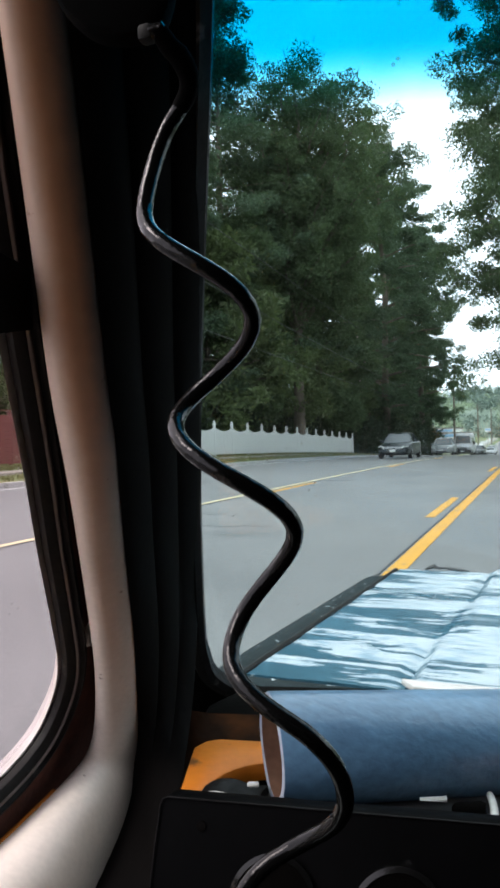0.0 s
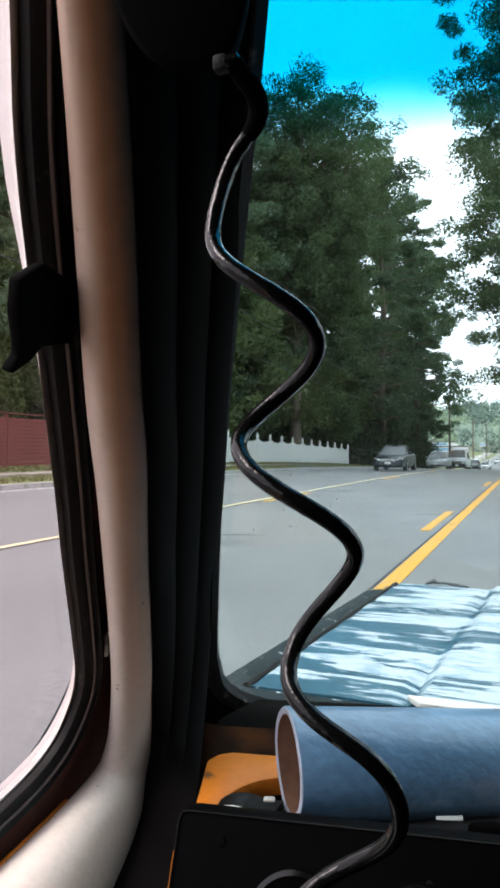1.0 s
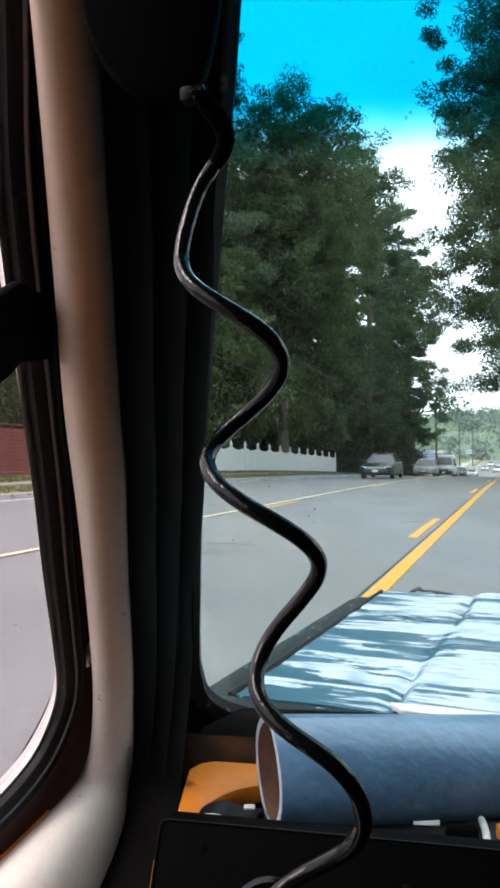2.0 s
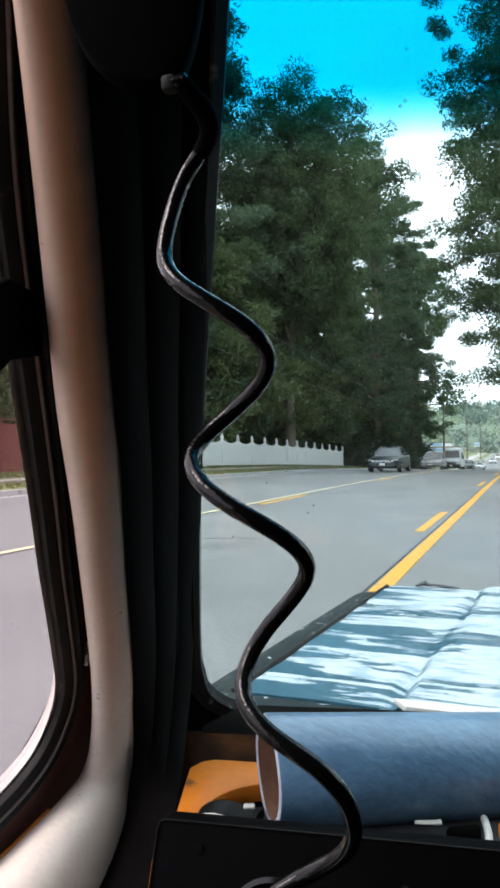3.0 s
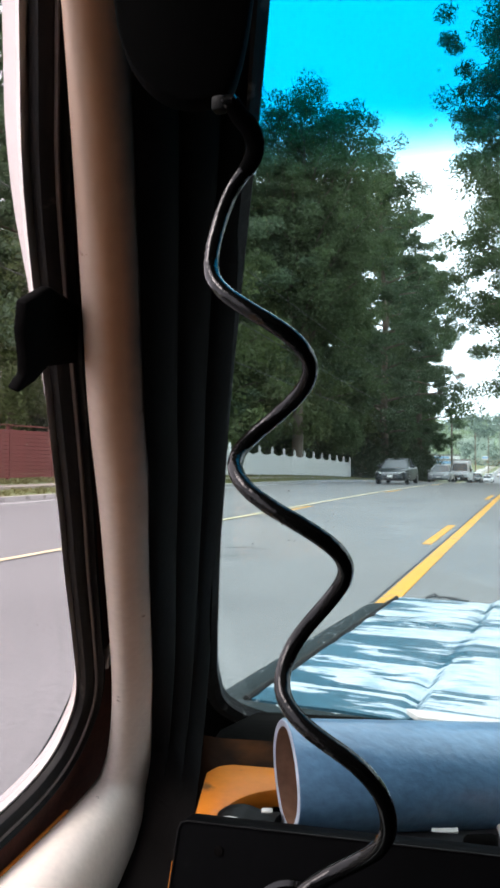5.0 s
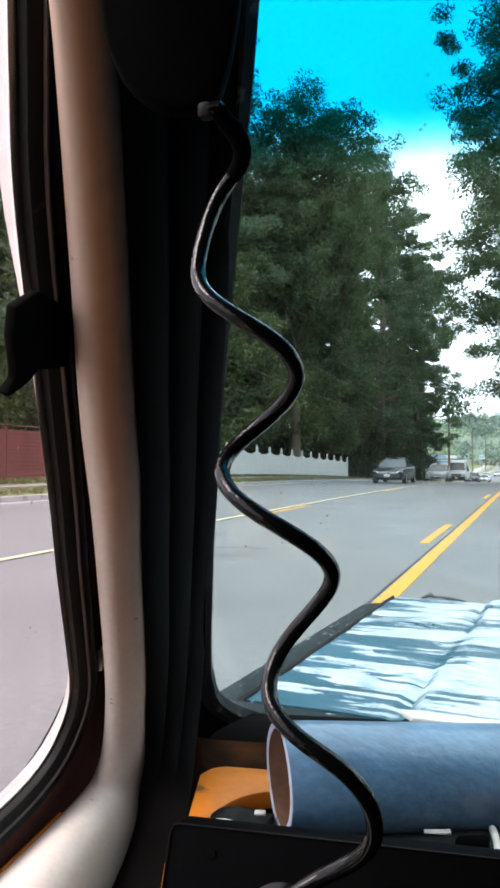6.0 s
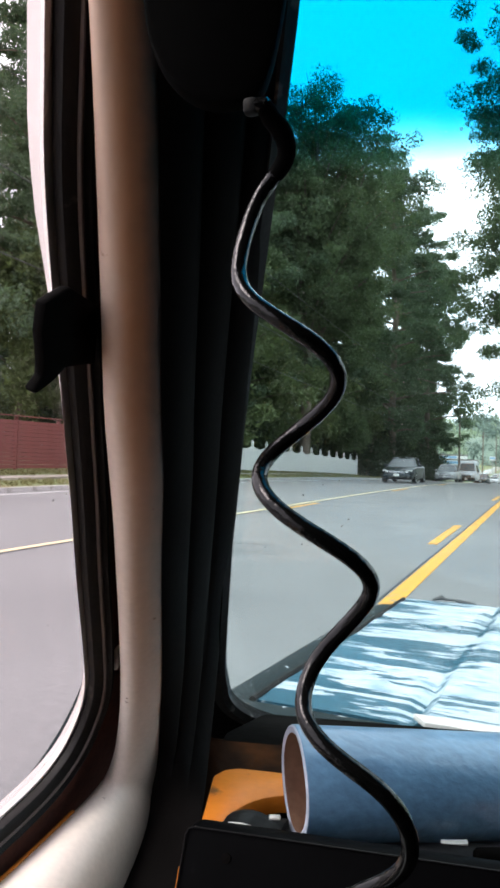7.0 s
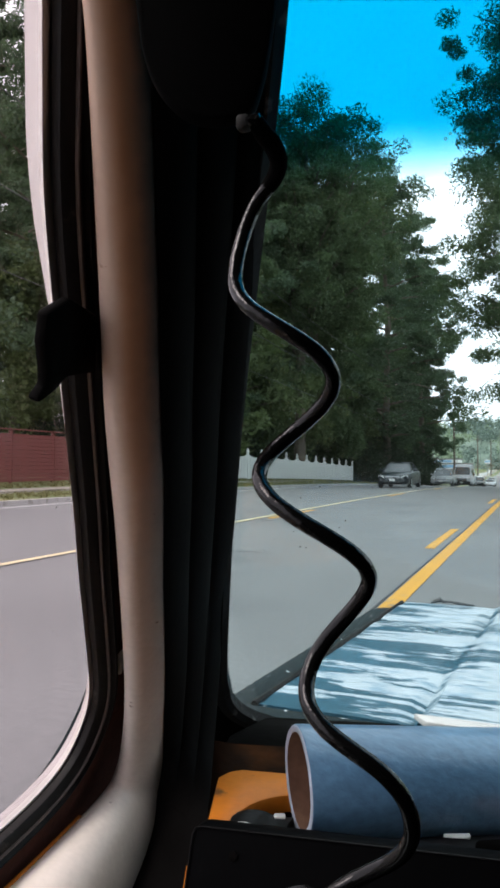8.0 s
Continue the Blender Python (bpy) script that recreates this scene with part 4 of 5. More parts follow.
for k in range(9):
    x, y = rc.uniform(-5.6, -1.6), 1.6 + 1.9 * k + rc.uniform(-0.6, 0.6)
    line = [Vector((x + 0.16 * j, y + 0.05 * math.sin(j * 1.9 + k) + 0.03 * j, 0)) for j in range(rc.randint(4, 9))]
    half = [0.004 + 0.008 * math.sin(math.pi * (j + 0.3) / len(line)) for j in range(len(line))]
    crack = [[q + Vector((0, -h, -0.004)), q + Vector((0, -h, 0.0025)), q + Vector((0, h, 0.0025)), q + Vector((0, h, -0.004))] for q, h in zip(line, half)]
    part("sealed_crack", loft(crack), TAR, road, "dark sealed crack", smooth=False)


# ---------------------------------------------------------------- trees
def leaf_mesh(name, centres, spread, per, size, mat, rng):
    """Many small leaves in clumps: centres (n, 3), spread (n, 3)."""
    n = len(centres) * per
    c = np.repeat(np.asarray(centres), per, 0)
    s = np.repeat(np.asarray(spread), per, 0)
    g = rng.normal(size=(n, 3))
    g /= np.linalg.norm(g, axis=1)[:, None]
    c = c + g * s * 1.05 * rng.uniform(0, 1, (n, 1)) ** 0.45 * rng.uniform(0.85, 1.1, (n, 1))
    a = rng.normal(size=(n, 3))
    a /= np.linalg.norm(a, axis=1)[:, None]
    b = np.cross(a, rng.normal(size=(n, 3)))
    b /= np.linalg.norm(b, axis=1)[:, None]
    k = size * rng.uniform(0.6, 1.35, (n, 1))
    blade = np.stack([c - a * k, c + a * k, c + b * k * 0.62], 1).reshape(-1, 3)
    me = bpy.data.meshes.new(name)
    me.vertices.add(3 * n)
    me.vertices.foreach_set("co", blade.ravel())
    me.loops.add(3 * n)
    me.loops.foreach_set("vertex_index", np.arange(3 * n))
    me.polygons.add(n)
    me.polygons.foreach_set("loop_start", np.arange(0, 3 * n, 3))
    me.update(calc_edges=True)
    me.materials.append(mat)
    return me


def grow(name, kind, h, r, mat, label, seed, leaf=0.26, clumps=120, per=120, bare=None, fluff=1.0):
    """A tree at the origin: a tapered trunk with limbs, and a crown of clumped leaves."""
    rng = np.random.default_rng(seed)
    tree = thing(name, (0, 0, 0), label, "tree", "roadside trees")
    lean = rng.uniform(-0.03, 0.03, 2)
    trunk_r = 0.012 * h + 0.03
    path = [Vector((lean[0] * z + 0.15 * math.sin(z * 0.4 + seed), lean[1] * z + 0.12 * math.cos(z * 0.33 + seed), z)) for z in np.linspace(-0.3, h * (0.97 if kind == "pine" else 0.78), 16)]
    bm = tube(path, 0, 10, [trunk_r * (1.25 if i == 0 else 1) * (1 - 0.9 * i / 15) + 0.02 for i in range(16)])
    centres, spread = [], []
    limbs = 42 if kind == "pine" else 22
    low = bare or (0.13 if kind == "pine" else 0.12)
    for i in range(limbs):
        u = low + (0.96 - low) * (i + rng.uniform(0, 0.8)) / limbs
        top = path[min(15, int(u * 15 / (0.97 if kind == "pine" else 0.99)))]
        ang = i * 2.4 + rng.uniform(-0.5, 0.5)
        if kind == "pine":
            reach = r * (0.38 + 0.62 * (1 - (max(0, u - 0.5) / 0.5)) ** 0.6) * rng.uniform(0.4, 1.25)
            rise = rng.uniform(-0.05, 0.22)
        else:
            reach = r * math.sin(math.pi * min(1, 0.22 + 0.75 * u)) ** 0.7 * rng.uniform(0.7, 1.1)
            rise = 0.15 + 0.5 * u
        a = Vector((top.x, top.y, u * h * (1.0 if kind == "pine" else 0.80)))
        tip = a + Vector((math.cos(ang) * reach, math.sin(ang) * reach, rise * reach))
        mid = a.lerp(tip, 0.5) + Vector((0, 0, 0.06 * reach))
        rr = trunk_r * (1 - 0.8 * u) * 0.42
        limb = tube(smooth_path([a, mid, tip], 3), 0, 5, [rr * (1 - 0.12 * k) for k in range(7)])
        me = bpy.data.meshes.new("limb")
        limb.to_mesh(me)
        limb.free()
        bm.from_mesh(me)
        bpy.data.meshes.remove(me)
        share = max(2, clumps // limbs)
        for k in range(share):
            f = 0.45 + 0.6 * (k + rng.uniform(0, 1)) / share
            q = a.lerp(tip, f)
            wide = (0.11 if kind == "pine" else 0.13) * r + 0.22
            centres.append((q.x + rng.normal() * wide * 0.9, q.y + rng.normal() * wide * 0.9, q.z + rng.normal() * wide * 0.7))
            w = wide * rng.uniform(0.7, 1.35) * fluff
            spread.append((w, w, w * (0.55 if kind == "pine" else 0.8)))
    for k in range(5):
        centres.append((path[-1].x + rng.normal() * 0.4, path[-1].y + rng.normal() * 0.4, h * (0.965 if kind == "pine" else 0.93) - 0.55 * k))
        spread.append((0.12 * r + 0.3,) * 3)
    part("trunk", bm, BARK, tree, "rough brown bark")
    crown = new("crown", leaf_mesh("crown", centres, spread, per, leaf, mat, rng))
    crown.parent = tree
    return tree


def place(tree, spots, rng):
    """Sets the first one, and copies it to the other spots: x, y, height factor."""
    for i, (x, y, f) in enumerate(spots):
        m = Matrix.LocRotScale((x, y, ground_z(x) + drop(y) - 0.05), Euler((0, 0, rng.uniform(0, 6.28))), None)
        one = tree if i == 0 else copy_thing(tree, m)
        one.matrix_basis = m @ Matrix.Diagonal((f, f, f, 1))


def spreading(name, at, centre, radii, mat, label, seed, boughs=170, tufts=17, per=330, leaf=0.098, heavy=0.68, tuft=1.0):
    """A wide old tree: forked trunk, long bending boughs and dense tufts of small leaves with gaps between the boughs."""
    rg = np.random.default_rng(seed)
    tree = thing(name, at, label, "tree", "roadside trees")
    c, r = Vector(centre), Vector(radii)
    fork = Vector((0.1, 0, 5.0))
    bm = tube([Vector((0, 0, -0.4)), Vector((0.05, 0, 1.2)), Vector((0.1, 0.05, 3.2)), fork, Vector((c.x * 0.5, c.y * 0.5, c.z * 0.8)), Vector((c.x, c.y, c.z + r.z * 0.75))], 0, 12, [0.72, 0.52, 0.46, 0.42, 0.27, 0.05])
    centres, spread = [], []
    for k in range(boughs):
        # even spread of directions over the crown
        up = 1 - 2.0 * ((k + 0.5) / boughs) ** heavy
        ang = k * 2.39996 + rg.uniform(-0.25, 0.25)
        flat = max(0.0, 1 - abs(up) ** 3.2) ** 0.4
        far = rg.uniform(0.72, 1.02)
        tip = c + Vector((math.cos(ang) * flat * r.x * far, math.sin(ang) * flat * r.y * far, up * r.z * far))
        start = fork.lerp(Vector((c.x, c.y, c.z + r.z * 0.6)), min(0.9, max(0.0, (tip.z - fork.z) / (c.z + r.z) * 0.75)))
        mid = start.lerp(tip, 0.55) + Vector((rg.normal() * 0.4, rg.normal() * 0.4, 0.10 * (tip - start).length))
        path = smooth_path([start, mid, tip], 4)
        limb = tube(path, 0, 6, [0.15 * (1 - 0.11 * i) for i in range(len(path))])
        me = bpy.data.meshes.new("limb")
        limb.to_mesh(me)
        limb.free()
        bm.from_mesh(me)
        bpy.data.meshes.remove(me)
        for j in range(tufts):
            f = 0.34 + 0.70 * (j + rg.uniform(0, 1)) / tufts
            q = path[min(len(path) - 1, int(f * (len(path) - 1)))] if f < 1 else tip + (tip - mid).normalized() * (f - 1) * 4
            side = 1.5 * (0.45 + f * 0.7)
            centres.append((q.x + rg.normal() * side * 0.75, q.y + rg.normal() * side * 0.75, q.z + rg.normal() * 0.55 - 0.2))
            w = rg.uniform(0.55, 1.2) * tuft
            spread.append((w, w, 0.62 * w))
    part("trunk", bm, BARK, tree, "rough brown bark")
    crown = new("crown", leaf_mesh("crown", centres, spread, per, leaf, mat, rg))
    crown.parent = tree
    return tree


rng = random.Random(4)
place(grow("pine_tree", "pine", 27.0, 5.4, PINE, "tall dark green pine at the roadside", 3, 0.15, 300, 210), [(-22.5, 50, 1.25), (-15.6, 80, 1.38), (-19.2, 96, 1.4), (-22.5, 122, 0.95), (-36, 46, 1.0), (-33, 38, 1.0), (-25, 31, 1.05)], rng)
place(grow("pine_tree", "pine", 25.0, 4.2, PINE, "tall dark green pine at the roadside", 11, 0.15, 300, 210), [(-20.5, 69, 1.22), (-15.2, 101, 1.33), (-18.4, 112, 1.3), (-38, 56, 1.0), (-22, 40, 0.98)], rng)
place(grow("broadleaf_tree", "broad", 21.0, 5.6, OAK, "tall leafy green tree in a dense row", 5, 0.16, 330, 220), [(-22, 48, 1.0), (-20.8, 66, 1.2), (-19.5, 88, 1.05), (-42, 62, 1.0), (-21, 128, 0.8), (-18.5, 108, 0.8)], rng)
place(grow("broadleaf_tree", "broad", 14.0, 5.0, PALE_OAK, "pale green leafy tree behind the fence", 8, 0.18, 300, 130), [(-21.5, 45, 1.25), (-22, 58, 1.1), (-21, 78, 1.0), (-25, 29, 0.9)], rng)
spreading("roadside_oak", (7.9, 41, ground_z(7.9) + drop(41) - 0.05), (-4.2, -1.0, 17.2), (7.4, 8.5, 14.6), OLD_OAK, "huge leafy oak reaching over the road", 15, leaf=0.114)
spreading("broadleaf_tree", (-18.4, 56, ground_z(-18.4) + drop(56) - 0.05), (0.3, 0, 22.6), (7.0, 7.0, 10.6), OAK, "very tall round-headed leafy tree behind the fence", 27, 100, 13, 150, 0.15, 1.0, 1.25)
place(grow("roadside_oak", "broad", 28.0, 10.0, OLD_OAK, "huge leafy oak further along the road", 16, 0.2, 520, 150, 0.18, 0.7), [(10.6, 70, 1.05), (10.5, 96, 0.95), (11, 128, 0.95)], rng)


def bush(h, r, mat, seed, label):
    rg = np.random.default_rng(seed)
    ob = thing("bush", (0, 0, 0), label, "bush", "bushes under the trees")
    cs, sp = [], []
    for k in range(46):
        a, d = rg.uniform(0, 6.28), r * rg.uniform(0, 1) ** 0.5
        cs.append((d * math.cos(a), d * math.sin(a), h * rg.uniform(0.12, 1.0) * (1 - 0.45 * (d / r) ** 2)))
        sp.append((0.42 * r * rg.uniform(0.6, 1.1),) * 3)
    stem = bmesh.new()
    for k in range(6):
        a = k * 1.05
        one = tube([Vector((0.1 * math.cos(a), 0.1 * math.sin(a), -0.2)), Vector((0.4 * r * math.cos(a), 0.4 * r * math.sin(a), 0.6 * h)), Vector((0.6 * r * math.cos(a), 0.6 * r * math.sin(a), 0.9 * h))], 0.035, 6)
        me = bpy.data.meshes.new("stem")
        one.to_mesh(me)
        one.free()
        stem.from_mesh(me)
        bpy.data.meshes.remove(me)
    part("stems", stem, BARK, ob, "thin brown stems")
    lv = new("leaves", leaf_mesh("leaves", cs, sp, 110, 0.17, mat, rg))
    lv.parent = ob
    return ob


spots = [(-22.2 - 1.2 * math.sin(k * 1.7), 30 + 5.2 * k, 0.9 + 0.35 * math.sin(k * 2.3) ** 2) for k in range(22)]
place(bush(3.6, 2.6, SHADE_BUSH, 21, "dense dark green bush behind the fence"), spots[::2], rng)
place(bush(4.6, 2.9, SHADE_BUSH, 22, "dense dark bush behind the fence, shade in its leaf colour"), spots[1::2] + [(-17.2, 73, 1.0), (-16.6, 79, 1.15), (-16.4, 86, 1.0), (-16, 92, 1.1), (-15.5, 99, 1.0), (-15.8, 105, 1.1), (-16.8, 113, 0.9), (-18, 121, 0.9), (-20, 130, 0.9)], rng)


# ---------------------------------------------------------------- fences
def red_fence():
    """Fence of level boards in bays between posts."""
    f = thing("board_fence", (-17.6, 3.5, ground_z(-17.6)), "tall fence of level boards stained dull red", "fence")
    post = None
    for k in range(13):
        y = 2.4 * k
        if post is None:
            post = part("post", boxed((0.11, 0.11, 1.94), (0, 0, 0.97), 0.008), RED_WOOD, f)
            board = part("board", boxed((0.024, 2.36, 0.136), (0.058, 1.2, 0), 0.004), RED_WOOD, f, smooth=False)
            board.location = (0, 0, 0.15)
            rail = part("coping", boxed((0.16, 2.42, 0.04), (0.02, 1.2, 0), 0.006), RED_WOOD, f, smooth=False)
            rail.location = (0, 0, 1.985)
        else:
            o = new("post", post.data)
            o.parent, o.location = f, (0, y, 0)
        for i in range(12 if k < 12 else 0):
            if k + i:
                o = new("board", board.data)
                o.parent, o.location = f, (0.004 * math.sin(i * 1.3 + k), y, 0.15 + 0.1455 * i)
        if 0 < k < 12:
            o = new("coping", rail.data)
            o.parent, o.location = f, (0, y, 1.985)


def picket_fence():
    """White scalloped pickets in bays between capped posts."""
    f = thing("picket_fence", (-16.8, 33.5, ground_z(-16.8)), "white scalloped picket fence with capped posts", "fence")
    fall = [drop(33.5 + 2.45 * k) for k in range(15)]
    post = boxed((0.13, 0.13, 1.85), (0, 0, 0.88), 0.01)
    cap = loft([[Vector((sx * w, sy * w, z)) for sx, sy in ((-1, -1), (1, -1), (1, 1), (-1, 1))] for w, z in ((0.085, 1.80), (0.085, 1.83), (0.06, 1.86), (0.035, 1.90), (0.05, 1.93), (0.045, 1.98), (0.01, 2.02))])
    post = part("post", post, WHITE_VINYL, f)
    cap = part("cap", cap, WHITE_VINYL, post, smooth=False)
    rail_mesh, slat_mesh = None, {}
    for k in range(15):
        if k:
            o = new("post", post.data)
            o.parent, o.location = f, (0, 2.45 * k, fall[k])
            new("cap", cap.data).parent = o
        if k == 14:
            break
        tilt = math.degrees(math.atan2(fall[k + 1] - fall[k], 2.45))
        for z in (0.28, 1.22):
            if rail_mesh is None:
                o = part("rail", boxed((0.05, 2.32, 0.10), (-0.02, 1.225, 0), 0.005), WHITE_VINYL, f, smooth=False)
                rail_mesh = o.data
            else:
                o = new("rail", rail_mesh)
                o.parent = f
            o.matrix_basis = pose(0, 2.45 * k, fall[k] + z, tilt)
        for i in range(21):
            u = i / 20
            tall = 1.50 - 0.17 * math.sin(math.pi * u)
            key = min(i, 20 - i)
            if key not in slat_mesh:
                o = part("picket", loft([[Vector((sx, sy, z)) for sx, sy in ((-0.011, -w), (0.011, -w), (0.011, w), (-0.011, w))] for w, z in ((0.036, 0), (0.036, tall - 0.04), (0.012, tall))]), WHITE_VINYL, f, smooth=False)
                slat_mesh[key] = o.data
            else:
                o = new("picket", slat_mesh[key])
                o.parent = f
            o.location = (0.02, 2.45 * k + 0.13 + 2.19 * u, fall[k] + (fall[k + 1] - fall[k]) * u + 0.12)


red_fence()
picket_fence()


# ---------------------------------------------------------------- house behind the fence
house = thing("house", (-44, 45, ground_z(-44)), "low brick house with a grey shingle roof behind the fence", "house")
part("wall", boxed((9, 15, 2.9), (0, 0, 1.4), 0.02), BRICKWORK, house)
part("roof", loft([[Vector((-5.2, y, 2.8)), Vector((0, y * 0.82, 6.2)), Vector((5.2, y, 2.8)), Vector((5.2, y, 2.6)), Vector((-5.2, y, 2.6))] for y in (-8.2, 8.2)]), ROOFING, house, smooth=False)
for y in (-4.5, 0, 4.5):
    w = part("window", boxed((0.06, 1.5, 1.2), (4.51, y, 1.6), 0.01), WHITE_VINYL, house)
    part("pane", boxed((0.02, 1.3, 1.0), (4.545, y, 1.6)), BLACK_PANEL, w)

# ---------------------------------------------------------------- pole, wires and the hill
POLE_Z = drop(130) + 0.12
pole = thing("utility_pole", (-13.7, 130, POLE_Z), "tall brown wooden utility pole", "pole")
part("mast", tube([Vector((0, 0, z)) for z in (-0.5, 4, 8, 12.2)], 0, 12, [0.20, 0.18, 0.16, 0.12]), WOOD_POLE, pole)
part("crossarm", boxed((2.0, 0.10, 0.12), (-0.3, 0, 7.4), 0.01), WOOD_POLE, pole)
for x in (-1.2, -0.7, 0.3, 0.6):
    part("insulator", tube([Vector((x, 0, z)) for z in (7.45, 7.52, 7.58, 7.63)], 0, 8, [0.03, 0.055, 0.05, 0.02]), GREY_METAL, pole)
part("transformer", tube([Vector((-0.38, -0.1, z)) for z in (6.2, 6.25, 7.0, 7.06)], 0, 14, [0.16, 0.21, 0.21, 0.15]), GREY_METAL, pole, "grey transformer can")
for dx, z0, y1, z1, x1 in ((-1.2, 7.63, 4, 6.6, -13.3), (0.3, 7.63, 4, 8.8, -12.9), (0, 11.6, 4, 11.4, -13.1)):
    a, b = Vector((-13.7 + dx, 130, POLE_Z + z0)), Vector((x1, y1, z1))
    line = [a.lerp(b, k / 30) - Vector((0, 0, 0.5 * math.sin(math.pi * k / 30))) for k in range(31)]
    tagged(part("overhead_wire", tube(line, 0.016, 5), WIRE, None, "thin black overhead wire along the road"), category="wire", group="overhead wires")

rg = np.random.default_rng(31)
hill_rings = []
for y in (300, 340, 390, 450, 530, 620):
    hill_rings.append([Vector((x, y, (3 if y > 310 else -4) + 25 * math.exp(-((x + 10) / 170.0) ** 2) * math.sin(min(1, (y - 300) / 230) * math.pi / 2) + 5 * noise.noise(Vector((x * 0.012, y * 0.01, 7))))) for x in range(-420, 341, 20)])
bm = loft(hill_rings, closed=False)
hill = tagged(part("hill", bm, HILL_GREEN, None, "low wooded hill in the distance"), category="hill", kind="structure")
cs, sp = [], []
for k in range(3000):
    i, j = rg.uniform(0, 4.99), rg.uniform(0, 37.99)
    a, b = hill_rings[int(i)][int(j)], hill_rings[int(i) + 1][int(j) + 1]
    q = a.lerp(b, i % 1)
    cs.append((a.x + (j % 1) * 20, q.y, q.z + rg.uniform(1, 6)))
    sp.append((4.2, 4.2, 3.2))
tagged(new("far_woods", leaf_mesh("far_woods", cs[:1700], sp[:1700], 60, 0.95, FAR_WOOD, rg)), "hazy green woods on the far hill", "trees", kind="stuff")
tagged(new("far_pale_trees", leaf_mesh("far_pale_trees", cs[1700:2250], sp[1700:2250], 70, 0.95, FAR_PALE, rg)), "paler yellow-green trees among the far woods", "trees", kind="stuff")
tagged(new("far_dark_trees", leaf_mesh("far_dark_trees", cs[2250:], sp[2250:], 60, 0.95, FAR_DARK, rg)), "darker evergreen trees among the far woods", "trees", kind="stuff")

# grass tufts on the verge
n = 9000
gx, gy = -12.85 - 5.3 * rg.uniform(0, 1, n), rg.uniform(8, 75, n)
keep = (gx > -14.4) | (gx < -16.0)
gx, gy = gx[keep], gy[keep]
pts = np.stack([gx, gy, np.array([ground_z(x) + drop(y) for x, y in zip(gx, gy)]) + 0.03], 1)
tagged(new("grass_tufts", leaf_mesh("grass_tufts", pts, np.full((len(pts), 3), 0.06), 6, 0.055, DRY_GRASS, rg)), "short uneven grass on the verge", "grass", kind="stuff")


# ---------------------------------------------------------------- other cars
def paint(name, c):
    return material(name, c, 0.3, metal=0.0, spread=0.08, scale=1, fine=20, bump=0.02, coat=0.08, spec=0.3)


CAR_GLASS = material("reflecting_car_glass", (0.07, 0.08, 0.085), 0.15, metal=0.2, spread=0.2, scale=1, fine=10, bump=0.0)
TYRE = material("tyre_rubber", (0.02, 0.02, 0.02), 0.8)
RIM = material("alloy_rim", (0.45, 0.45, 0.46), 0.3, metal=0.9)
LAMP = material("lamp_lens", (0.7, 0.7, 0.68), 0.12, spread=0.1, scale=8, fine=30)
CHROME = material("bright_grille", (0.3, 0.3, 0.31), 0.3, metal=0.8)


